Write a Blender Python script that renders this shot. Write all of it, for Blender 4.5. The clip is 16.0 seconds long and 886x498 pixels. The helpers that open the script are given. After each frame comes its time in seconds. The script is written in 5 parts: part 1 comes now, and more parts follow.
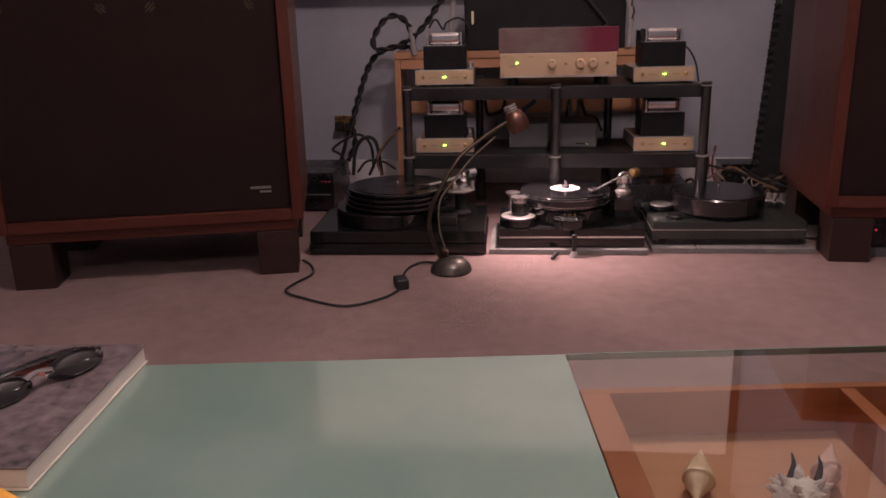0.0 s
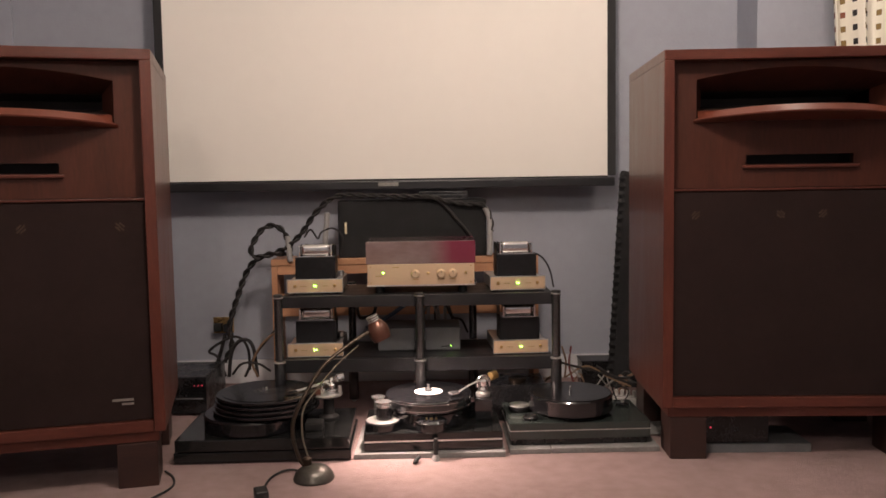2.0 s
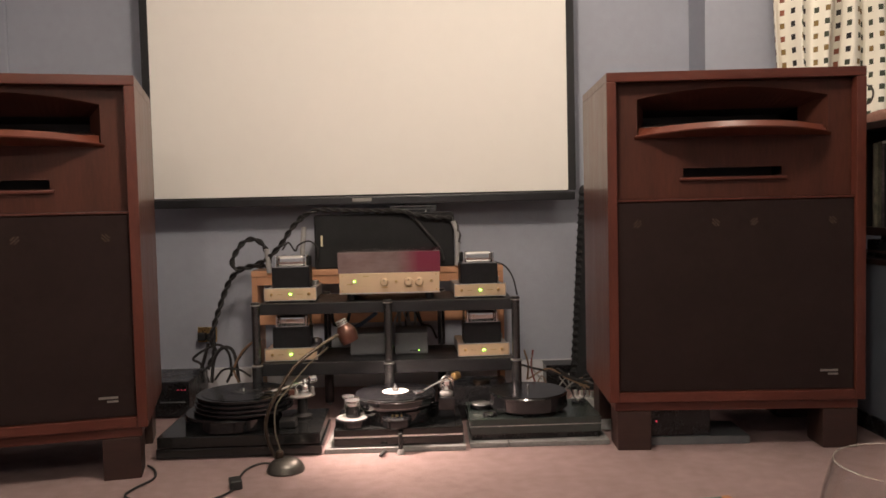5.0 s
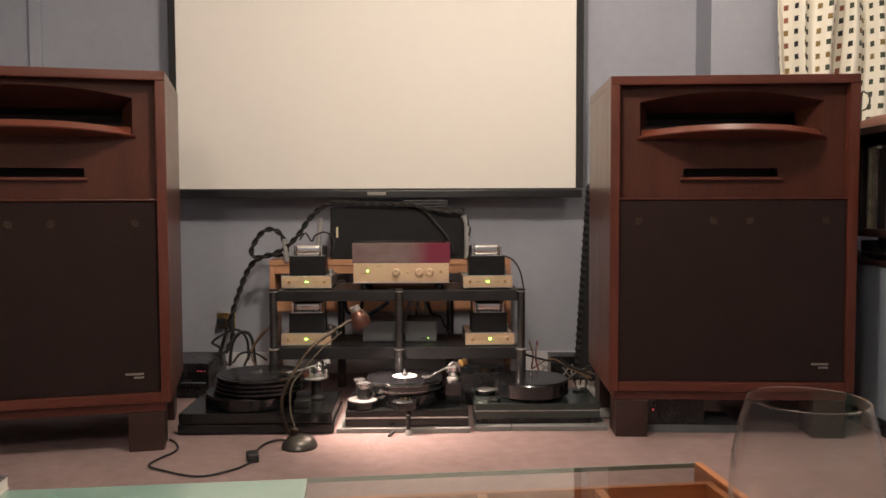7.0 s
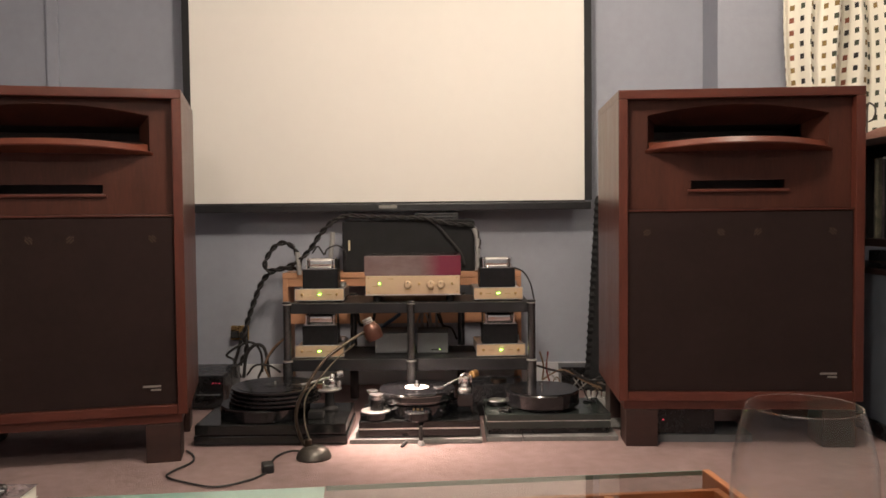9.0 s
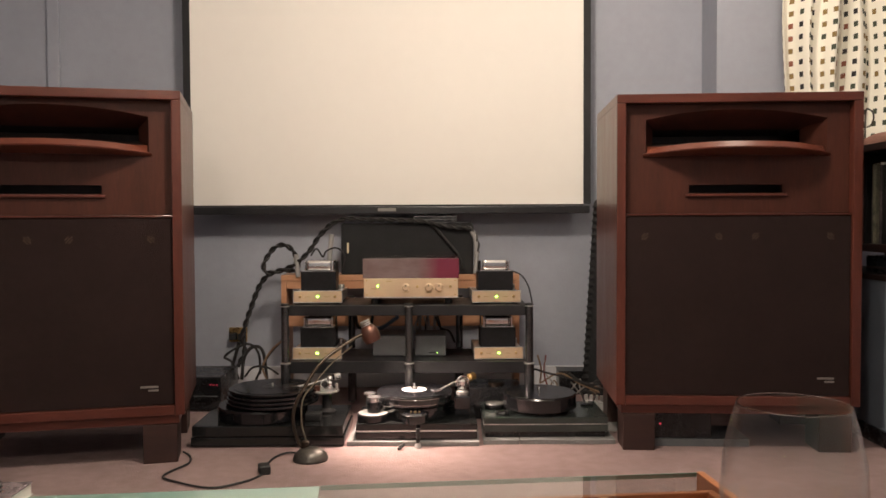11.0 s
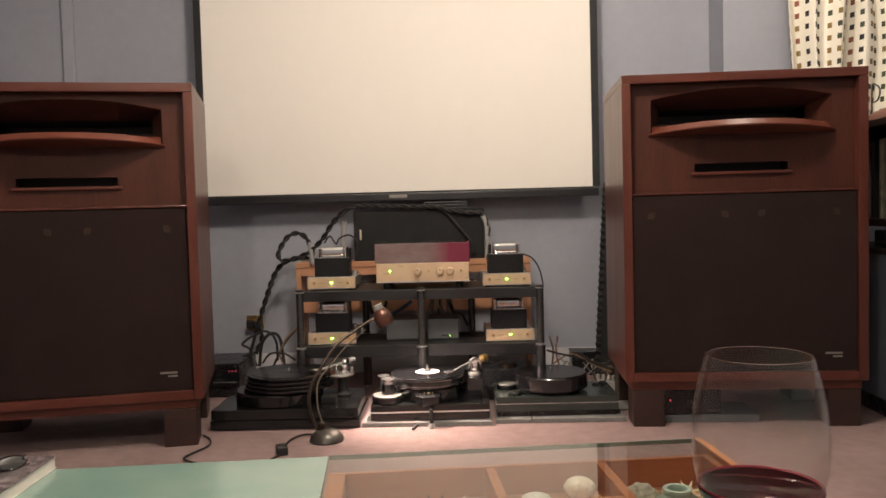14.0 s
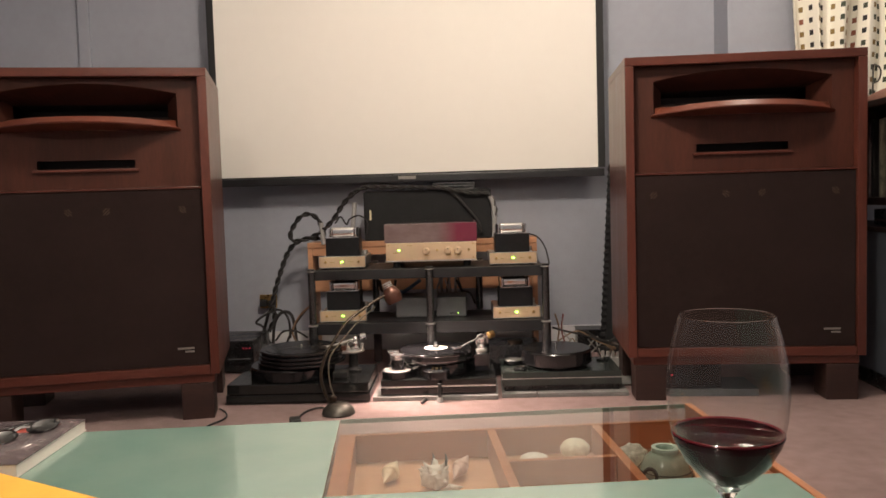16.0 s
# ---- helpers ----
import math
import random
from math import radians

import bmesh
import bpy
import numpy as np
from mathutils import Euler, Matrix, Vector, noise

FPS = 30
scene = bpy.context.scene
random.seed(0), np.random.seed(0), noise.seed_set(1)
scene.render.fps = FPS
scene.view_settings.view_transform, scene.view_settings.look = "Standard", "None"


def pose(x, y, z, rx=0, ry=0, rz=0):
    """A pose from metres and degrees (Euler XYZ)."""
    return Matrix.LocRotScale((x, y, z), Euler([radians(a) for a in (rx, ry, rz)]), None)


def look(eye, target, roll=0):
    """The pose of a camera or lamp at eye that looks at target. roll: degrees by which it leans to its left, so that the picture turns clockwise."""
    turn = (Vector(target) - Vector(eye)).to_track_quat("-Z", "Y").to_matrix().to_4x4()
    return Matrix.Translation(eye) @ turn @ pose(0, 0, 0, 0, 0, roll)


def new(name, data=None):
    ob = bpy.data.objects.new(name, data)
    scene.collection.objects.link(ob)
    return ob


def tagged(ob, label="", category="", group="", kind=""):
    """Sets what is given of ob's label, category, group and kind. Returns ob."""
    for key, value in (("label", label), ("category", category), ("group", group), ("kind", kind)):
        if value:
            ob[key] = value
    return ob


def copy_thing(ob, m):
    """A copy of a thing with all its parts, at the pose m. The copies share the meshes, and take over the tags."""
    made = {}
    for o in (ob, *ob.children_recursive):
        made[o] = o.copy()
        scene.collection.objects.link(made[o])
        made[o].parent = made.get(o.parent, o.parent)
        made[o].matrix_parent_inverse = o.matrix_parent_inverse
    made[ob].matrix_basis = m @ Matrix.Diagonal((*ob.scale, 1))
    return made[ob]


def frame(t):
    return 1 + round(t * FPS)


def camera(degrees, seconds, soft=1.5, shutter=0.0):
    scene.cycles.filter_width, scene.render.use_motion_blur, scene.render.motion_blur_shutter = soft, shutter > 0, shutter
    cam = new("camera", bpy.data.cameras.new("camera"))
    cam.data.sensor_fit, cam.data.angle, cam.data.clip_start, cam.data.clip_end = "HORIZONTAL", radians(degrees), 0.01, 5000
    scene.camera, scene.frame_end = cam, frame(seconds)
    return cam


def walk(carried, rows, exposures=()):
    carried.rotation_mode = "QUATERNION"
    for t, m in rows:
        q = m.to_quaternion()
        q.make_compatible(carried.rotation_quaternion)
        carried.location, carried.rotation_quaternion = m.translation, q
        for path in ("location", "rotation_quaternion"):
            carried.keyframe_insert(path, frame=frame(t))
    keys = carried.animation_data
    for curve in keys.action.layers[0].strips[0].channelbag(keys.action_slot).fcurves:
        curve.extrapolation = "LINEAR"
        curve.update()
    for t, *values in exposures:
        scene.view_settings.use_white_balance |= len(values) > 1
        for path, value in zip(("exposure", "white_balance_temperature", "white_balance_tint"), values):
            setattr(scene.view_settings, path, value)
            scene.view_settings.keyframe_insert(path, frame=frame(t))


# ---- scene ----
cam = camera(57.1, 16.0, soft=1.6)
PATH = [
    (0, (-0.078, -2.958, 0.786), (-0.291, -1.056, 0.2127), -1.5),
    (0.5, (-0.025, -2.948, 0.806), (-0.158, -1.003, 0.3677), -1.8),
    (1, (0.042, -3.008, 0.874), (-0.07, -1.031, 0.593), -2.1),
    (1.5, (0.061, -3.042, 0.894), (0.015, -1.054, 0.675), -3.1),
    (2, (0.071, -3.074, 0.905), (0.09, -1.08, 0.753), -0.9),
    (2.5, (0.082, -3.131, 0.897), (0.103, -1.134, 0.783), 0.1),
    (3, (0.12, -3.183, 0.887), (0.181, -1.187, 0.771), -1.0),
    (3.5, (0.135, -3.228, 0.9), (0.22, -1.232, 0.809), -2.1),
    (5.8, (0.201, -3.404, 0.861), (0.203, -1.407, 0.746), -0.6),
    (6, (0.194, -3.437, 0.86), (0.192, -1.441, 0.741), -0.5),
    (6.5, (0.193, -3.446, 0.857), (0.188, -1.449, 0.732), -0.4),
    (7, (0.2, -3.449, 0.859), (0.196, -1.452, 0.753), -0.2),
    (7.5, (0.2, -3.454, 0.86), (0.148, -1.457, 0.767), -0.4),
    (8, (0.202, -3.46, 0.861), (0.16, -1.462, 0.775), -0.6),
    (8.5, (0.196, -3.476, 0.865), (0.166, -1.477, 0.784), -0.5),
    (9, (0.196, -3.494, 0.866), (0.168, -1.496, 0.788), -0.6),
    (11.5, (0.21, -3.501, 0.853), (0.182, -1.502, 0.787), -0.2),
    (12, (0.22, -3.509, 0.843), (0.189, -1.51, 0.78), -0.3),
    (12.5, (0.225, -3.525, 0.841), (0.196, -1.525, 0.804), -0.9),
    (13, (0.23, -3.528, 0.841), (0.192, -1.53, 0.776), -1.0),
    (13.5, (0.235, -3.544, 0.84), (0.207, -1.547, 0.75), -1.4),
    (14, (0.239, -3.55, 0.838), (0.165, -1.554, 0.746), -1.5),
    (14.5, (0.242, -3.564, 0.838), (0.177, -1.568, 0.73), -1.3),
    (15, (0.241, -3.586, 0.835), (0.208, -1.591, 0.697), -1.6),
    (15.5, (0.251, -3.605, 0.827), (0.144, -1.613, 0.688), -2.2),
    (16, (0.256, -3.637, 0.829), (0.154, -1.644, 0.695), -1.7),
]
walk(cam, [(t, look(eye, target, roll)) for t, eye, target, roll in PATH],
     exposures=[(0.0, -0.9, 6500, 38), (0.5, -0.62, 6500, 29), (1.0, -0.15, 6500, 22), (2.5, -0.28, 6500, 15), (6.0, -0.15, 6500, 11), (8.3, -0.08, 6500, 10), (9.0, 0.0, 6500, 10), (16.0, 0.0, 6500, 10)])

# ---------------- light ----------------
WARM = (1.0, 0.865, 0.72)
room_world = bpy.data.worlds.new("room_world")
scene.world = room_world
room_world.use_nodes = True
room_world.node_tree.nodes["Background"].inputs[0].default_value = (0.02, 0.022, 0.03, 1)
room_world.node_tree.nodes["Background"].inputs[1].default_value = 1.0


def unseen_lamp(x, y, watts, z=2.36, radius=0.05):
    data = bpy.data.lights.new("unseen_lamp", "POINT")
    data.energy, data.color, data.shadow_soft_size = watts, WARM, radius
    ob = new("unseen_lamp", data)
    ob.matrix_world = pose(x, y, z)
    return ob


# overhead lamps out of view, without fittings
for lx, ly, lw in ((0.18, -1.5, 107), (1.46, -0.62, 19)):
    unseen_lamp(lx, ly, lw, radius=0.12)
# unseen lamps at the back of the room; the weak right one is added fill
for lx, lw, lz in ((-0.4, 58, 2.27), (1.9, 5, 1.95)):
    unseen_lamp(lx, -3.75, lw, lz)

# ---------------- materials ----------------


def material(name, color, rough=0.5, metal=0.0, vary=0.0, scale=8.0, bump=0.0, bump_scale=60.0, coat=0.0, color2=None,
             stretch=None, spec=0.5, wear=0.0):
    """Principled material with two scales of noise in colour and a fine bump."""
    m = bpy.data.materials.new(name)
    m.use_nodes = True
    nt = m.node_tree
    b = nt.nodes["Principled BSDF"]
    b.inputs["Roughness"].default_value = rough
    b.inputs["Metallic"].default_value = metal
    b.inputs["Coat Weight"].default_value = coat
    b.inputs["Coat Roughness"].default_value = 0.08
    b.inputs["Specular IOR Level"].default_value = spec
    b.inputs["Base Color"].default_value = (*color, 1)
    tc = nt.nodes.new("ShaderNodeTexCoord")
    mp = nt.nodes.new("ShaderNodeMapping")
    nt.links.new(tc.outputs["Object"], mp.inputs["Vector"])
    if stretch:
        mp.inputs["Scale"].default_value = stretch
    if vary > 0 or color2:
        n1 = nt.nodes.new("ShaderNodeTexNoise")
        n1.inputs["Scale"].default_value, n1.inputs["Detail"].default_value = scale, 6
        n2 = nt.nodes.new("ShaderNodeTexNoise")
        n2.inputs["Scale"].default_value, n2.inputs["Detail"].default_value = scale * 9, 4
        for n in (n1, n2):
            nt.links.new(mp.outputs[0], n.inputs["Vector"])
        mx = nt.nodes.new("ShaderNodeMath")
        mx.operation = "MULTIPLY_ADD"
        mx.inputs[1].default_value = 0.4
        nt.links.new(n2.outputs["Fac"], mx.inputs[0])
        sc = nt.nodes.new("ShaderNodeMath")
        sc.operation = "MULTIPLY"
        sc.inputs[1].default_value = 0.6
        nt.links.new(n1.outputs["Fac"], sc.inputs[0])
        nt.links.new(sc.outputs[0], mx.inputs[2])
        ramp = nt.nodes.new("ShaderNodeValToRGB")
        c2 = color2 or tuple(min(1, c * (1 + vary)) for c in color)
        c1 = color if color2 else tuple(c * (1 - vary) for c in color)
        ramp.color_ramp.elements[0].position, ramp.color_ramp.elements[1].position = 0.35, 0.65
        ramp.color_ramp.elements[0].color, ramp.color_ramp.elements[1].color = (*c1, 1), (*c2, 1)
        nt.links.new(mx.outputs[0], ramp.inputs[0])
        nt.links.new(ramp.outputs[0], b.inputs["Base Color"])
        if wear > 0:
            rr = nt.nodes.new("ShaderNodeMapRange")
            rr.inputs["From Min"].default_value, rr.inputs["From Max"].default_value = 0.3, 0.7
            rr.inputs["To Min"].default_value, rr.inputs["To Max"].default_value = max(0.02, rough - wear), rough + wear
            nt.links.new(mx.outputs[0], rr.inputs["Value"])
            nt.links.new(rr.outputs[0], b.inputs["Roughness"])
    if bump > 0:
        nb = nt.nodes.new("ShaderNodeTexNoise")
        nb.inputs["Scale"].default_value, nb.inputs["Detail"].default_value = bump_scale, 5
        nt.links.new(mp.outputs[0], nb.inputs["Vector"])
        bp = nt.nodes.new("ShaderNodeBump")
        bp.inputs["Strength"].default_value, bp.inputs["Distance"].default_value = bump, 0.01
        nt.links.new(nb.outputs["Fac"], bp.inputs["Height"])
        nt.links.new(bp.outputs[0], b.inputs["Normal"])
    return m


def glow(name, color, strength):
    m = bpy.data.materials.new(name)
    m.use_nodes = True
    b = m.node_tree.nodes["Principled BSDF"]
    b.inputs["Base Color"].default_value = (*color, 1)
    b.inputs["Emission Color"].default_value = (*color, 1)
    b.inputs["Emission Strength"].default_value = strength
    return m


def clear_glass(name, color=(1, 1, 1), rough=0.0, ior=1.45):
    m = bpy.data.materials.new(name)
    m.use_nodes = True
    b = m.node_tree.nodes["Principled BSDF"]
    b.inputs["Base Color"].default_value = (*color, 1)
    b.inputs["Roughness"].default_value = rough
    b.inputs["Transmission Weight"].default_value = 1.0
    b.inputs["IOR"].default_value = ior
    return m


def thin_pane(name, tint, rough=0.02):
    """Flat sheet of glass: see-through with a mirror sheen at grazing angles."""
    m = bpy.data.materials.new(name)
    m.use_nodes = True
    nt = m.node_tree
    nt.nodes.remove(nt.nodes["Principled BSDF"])
    out = nt.nodes["Material Output"]
    tr = nt.nodes.new("ShaderNodeBsdfTransparent")
    tr.inputs["Color"].default_value = (*tint, 1)
    gl = nt.nodes.new("ShaderNodeBsdfGlossy")
    gl.inputs["Roughness"].default_value = rough
    fr = nt.nodes.new("ShaderNodeFresnel")
    fr.inputs["IOR"].default_value = 2.5
    mix = nt.nodes.new("ShaderNodeMixShader")
    nt.links.new(fr.outputs[0], mix.inputs[0])
    nt.links.new(tr.outputs[0], mix.inputs[1])
    nt.links.new(gl.outputs[0], mix.inputs[2])
    nt.links.new(mix.outputs[0], out.inputs["Surface"])
    return m


def fine_glass(name):
    """Blown glass too thin to bend the view: clear, with a mirror sheen that grows towards its outline."""
    m = thin_pane(name, (0.985, 0.985, 0.98), 0.0)
    nt = m.node_tree
    nt.nodes.remove(next(n for n in nt.nodes if n.bl_idname == "ShaderNodeFresnel"))
    lw = nt.nodes.new("ShaderNodeLayerWeight")
    lw.inputs["Blend"].default_value = 0.5
    rise = nt.nodes.new("ShaderNodeMath")
    rise.operation = "POWER"
    rise.inputs[1].default_value = 4.0
    gain = nt.nodes.new("ShaderNodeMath")
    gain.operation = "MULTIPLY_ADD"
    gain.inputs[1].default_value, gain.inputs[2].default_value = 0.55, 0.025
    nt.links.new(lw.outputs["Facing"], rise.inputs[0])
    nt.links.new(rise.outputs[0], gain.inputs[0])
    nt.links.new(gain.outputs[0], next(n for n in nt.nodes if n.bl_idname == "ShaderNodeMixShader").inputs[0])
    return m


def curtain_cloth():
    """Cream cotton with printed small squares in columns of dark, green, ochre and rust."""
    m = bpy.data.materials.new("curtain_cloth")
    m.use_nodes = True
    nt = m.node_tree
    b = nt.nodes["Principled BSDF"]
    b.inputs["Roughness"].default_value = 0.85
    uv = nt.nodes.new("ShaderNodeUVMap")
    sep = nt.nodes.new("ShaderNodeSeparateXYZ")
    nt.links.new(uv.outputs[0], sep.inputs[0])

    def math_node(op, a, bval=None):
        n = nt.nodes.new("ShaderNodeMath")
        n.operation = op
        for i, v in enumerate((a, bval)):
            if v is None:
                continue
            if isinstance(v, (int, float)):
                n.inputs[i].default_value = v
            else:
                nt.links.new(v, n.inputs[i])
        return n.outputs[0]

    u = math_node("DIVIDE", sep.outputs[0], 0.058)
    v = math_node("DIVIDE", sep.outputs[1], 0.057)
    fu, fv = math_node("FRACT", u), math_node("FRACT", v)
    du = math_node("ABSOLUTE", math_node("SUBTRACT", fu, 0.5))
    dv = math_node("ABSOLUTE", math_node("SUBTRACT", fv, 0.5))
    inside = math_node("MULTIPLY", math_node("LESS_THAN", du, 0.205), math_node("LESS_THAN", dv, 0.21))
    cell = nt.nodes.new("ShaderNodeCombineXYZ")
    nt.links.new(math_node("FLOOR", u), cell.inputs[0])
    wn = nt.nodes.new("ShaderNodeTexWhiteNoise")
    nt.links.new(cell.outputs[0], wn.inputs["Vector"])
    cell2 = nt.nodes.new("ShaderNodeCombineXYZ")
    nt.links.new(math_node("FLOOR", u), cell2.inputs[0])
    nt.links.new(math_node("FLOOR", v), cell2.inputs[1])
    wn2 = nt.nodes.new("ShaderNodeTexWhiteNoise")
    nt.links.new(cell2.outputs[0], wn2.inputs["Vector"])
    pick = math_node("ADD", math_node("MULTIPLY", wn.outputs["Value"], 0.86), math_node("MULTIPLY", wn2.outputs["Value"], 0.14))
    ramp = nt.nodes.new("ShaderNodeValToRGB")
    ramp.color_ramp.interpolation = "CONSTANT"
    ramp.color_ramp.elements[0].color = (0.02, 0.018, 0.02, 1)
    ramp.color_ramp.elements[1].position, ramp.color_ramp.elements[1].color = 0.25, (0.05, 0.06, 0.04, 1)
    for p, c in ((0.45, (0.22, 0.145, 0.05, 1)), (0.62, (0.22, 0.075, 0.045, 1)), (0.78, (0.03, 0.03, 0.03, 1))):
        ramp.color_ramp.elements.new(p).color = c
    nt.links.new(pick, ramp.inputs[0])
    mix = nt.nodes.new("ShaderNodeMix")
    mix.data_type = "RGBA"
    mix.inputs[6].default_value = (0.82, 0.785, 0.68, 1)
    nt.links.new(inside, mix.inputs[0])
    nt.links.new(ramp.outputs[0], mix.inputs[7])
    nt.links.new(mix.outputs[2], b.inputs["Base Color"])
    return m


M_WALL = material("wall_paint", (0.335, 0.352, 0.405), 0.7, vary=0.05, scale=3, bump=0.08, bump_scale=90)
M_WHITE = material("ceiling_paint", (0.75, 0.74, 0.72), 0.8, vary=0.03, scale=3)
M_SKIRT = material("gloss_white_paint", (0.6, 0.6, 0.62), 0.4, vary=0.06, scale=5)
M_CARPET = material("carpet_pile", (0.36, 0.255, 0.245), 0.95, vary=0.16, scale=2.2, bump=0.9, bump_scale=420, spec=0.1)
M_SCREEN = material("screen_cloth", (0.83, 0.80, 0.74), 0.85, vary=0.012, scale=2.0, spec=0.2)
M_BLACK = material("black_velvet", (0.012, 0.012, 0.013), 0.75, vary=0.2, scale=10)
M_BAR = material("black_aluminium", (0.02, 0.02, 0.022), 0.3, vary=0.2, scale=10)
M_WOOD = material("walnut_veneer", (0.068, 0.0178, 0.0112), 0.36, color2=(0.105, 0.0285, 0.0178), scale=3.0,
                  stretch=(6, 6, 0.9), coat=0.12, spec=0.35, bump=0.04, bump_scale=40, wear=0.06)
M_WOODH = material("walnut_rail", (0.068, 0.0178, 0.0112), 0.36, color2=(0.105, 0.0285, 0.0178), scale=3.0,
                   stretch=(0.9, 6, 6), coat=0.12, spec=0.35, bump=0.04, bump_scale=40, wear=0.06)
M_LIP = material("walnut_lip", (0.105, 0.028, 0.016), 0.3, color2=(0.13, 0.036, 0.021), scale=2.0,
                 stretch=(0.9, 9, 9), coat=0.3, wear=0.04)
M_DARKWOOD = material("dark_stained_wood", (0.022, 0.0095, 0.0075), 0.45, color2=(0.036, 0.015, 0.011), scale=4, stretch=(1, 6, 6))
# walnut of baffle and horn, its colour darkened to hold the recess's shade
M_HORN = material("shaded_walnut", (0.046, 0.0155, 0.0105), 0.5, color2=(0.072, 0.0230, 0.0145), scale=3, stretch=(6, 6, 0.9), spec=0.2)
M_THROAT = material("horn_throat", (0.024, 0.016, 0.015), 0.6, vary=0.3, scale=10)
M_GRILLE = material("grille_cloth", (0.0240, 0.0138, 0.0124), 0.9, vary=0.12, scale=5, bump=0.5, bump_scale=700, spec=0.15)
M_BRONZE = material("bronze_bracket", (0.06, 0.037, 0.02), 0.5, 0.4, vary=0.3, scale=60)
M_BADGE = material("badge_silver", (0.30, 0.285, 0.255), 0.35, 0.6, vary=0.2, scale=80)
M_RACK = material("rack_black_steel", (0.018, 0.018, 0.019), 0.38, vary=0.25, scale=20, wear=0.08)
M_SHELF = material("rack_black_board", (0.015, 0.015, 0.0165), 0.4, spec=0.35, vary=0.25, scale=12, wear=0.1)
M_POST = material("post_lacquer", (0.11, 0.11, 0.112), 0.24, 0.8, vary=0.2, scale=20)
M_BRASS = material("brass", (0.62, 0.42, 0.18), 0.3, 0.9, vary=0.12, scale=30, wear=0.08)
M_GOLD = material("brushed_gold_plate", (0.82, 0.63, 0.42), 0.3, 0.62, vary=0.03, scale=3, stretch=(1, 4, 4))
M_CHROME = material("chrome", (0.90, 0.90, 0.90), 0.07, 0.95, vary=0.05, scale=20)
M_CAP = material("polished_cap", (0.86, 0.85, 0.83), 0.07, 0.95, vary=0.05, scale=20)
M_SILVER = material("satin_silver", (0.74, 0.73, 0.71), 0.28, 0.85, vary=0.1, scale=30)
M_AMPBLACK = material("crackle_black", (0.008, 0.008, 0.009), 0.34, spec=0.25, vary=0.3, scale=60, bump=0.2, bump_scale=300)
# polished cover: soft reflections painted as colour, pinkish grey turning crimson at right
M_COVER_REFLECT = material("cover_painted_reflections", (0.12, 0.075, 0.072), 0.1, color2=(0.21, 0.155, 0.15), scale=1.6, stretch=(1, 1, 2.5), coat=0.6)
nt_ = M_COVER_REFLECT.node_tree
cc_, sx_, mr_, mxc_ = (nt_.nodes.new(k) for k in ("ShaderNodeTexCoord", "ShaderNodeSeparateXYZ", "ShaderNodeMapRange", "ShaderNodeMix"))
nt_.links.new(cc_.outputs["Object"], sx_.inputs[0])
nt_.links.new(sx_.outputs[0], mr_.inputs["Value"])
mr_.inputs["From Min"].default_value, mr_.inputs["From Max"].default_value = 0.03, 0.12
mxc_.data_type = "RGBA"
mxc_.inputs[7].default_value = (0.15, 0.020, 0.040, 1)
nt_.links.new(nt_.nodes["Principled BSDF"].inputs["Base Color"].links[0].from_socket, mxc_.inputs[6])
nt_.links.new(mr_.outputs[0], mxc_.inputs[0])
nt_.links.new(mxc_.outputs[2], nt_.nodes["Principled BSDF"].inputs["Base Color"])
M_GREYBOX = material("grey_plastic", (0.10, 0.105, 0.11), 0.5, vary=0.12, scale=20)
M_CASE = material("black_case_cloth", (0.014, 0.014, 0.0145), 0.7, spec=0.25, vary=0.2, scale=14, bump=0.2, bump_scale=400)
M_LABEL = material("cream_label", (0.7, 0.62, 0.40), 0.6, vary=0.15, scale=80)
M_PINE = material("oiled_pine", (0.44, 0.215, 0.115), 0.45, color2=(0.54, 0.28, 0.155), scale=3, stretch=(0.8, 7, 7), bump=0.05)
M_STONE = material("grey_stone", (0.19, 0.185, 0.18), 0.75, vary=0.2, scale=14, bump=0.3, bump_scale=150)
M_PIANO = material("piano_black", (0.010, 0.010, 0.011), 0.09, vary=0.2, scale=20, coat=0.5)
M_SATIN = material("satin_black", (0.012, 0.012, 0.013), 0.26, vary=0.25, scale=16, wear=0.1)
M_SLAB = material("black_granite", (0.010, 0.0105, 0.0105), 0.13, vary=0.15, scale=14, wear=0.03)
M_GREENSLAB = material("green_black_slate", (0.030, 0.038, 0.035), 0.2, vary=0.2, scale=14, wear=0.03)
M_VINYL = material("record_vinyl", (0.006, 0.006, 0.007), 0.17, vary=0.2, scale=30)
nt_ = M_VINYL.node_tree
tg_ = nt_.nodes.new("ShaderNodeTangent")
tg_.direction_type, tg_.axis = "RADIAL", "Z"
nt_.links.new(tg_.outputs[0], nt_.nodes["Principled BSDF"].inputs["Tangent"])
nt_.nodes["Principled BSDF"].inputs["Anisotropic"].default_value = 0.85
M_PAPER = material("white_label", (0.82, 0.80, 0.76), 0.5, vary=0.05, scale=60)
M_RUBBER = material("black_rubber", (0.012, 0.012, 0.012), 0.6, vary=0.2, scale=30)
M_CABLE = material("woven_cable", (0.012, 0.010, 0.0095), 0.55, vary=0.35, scale=120, bump=0.4, bump_scale=300)
M_CABLE2 = material("grey_sheath", (0.30, 0.29, 0.28), 0.5, vary=0.1, scale=60)
M_WIRE_R = material("red_wire", (0.17, 0.03, 0.025), 0.4, vary=0.15, scale=60)
M_WIRE_C = material("copper_wire", (0.20, 0.12, 0.07), 0.4, vary=0.2, scale=60)
M_WIRE_B = material("blue_wire", (0.06, 0.10, 0.16), 0.45, vary=0.15, scale=60)
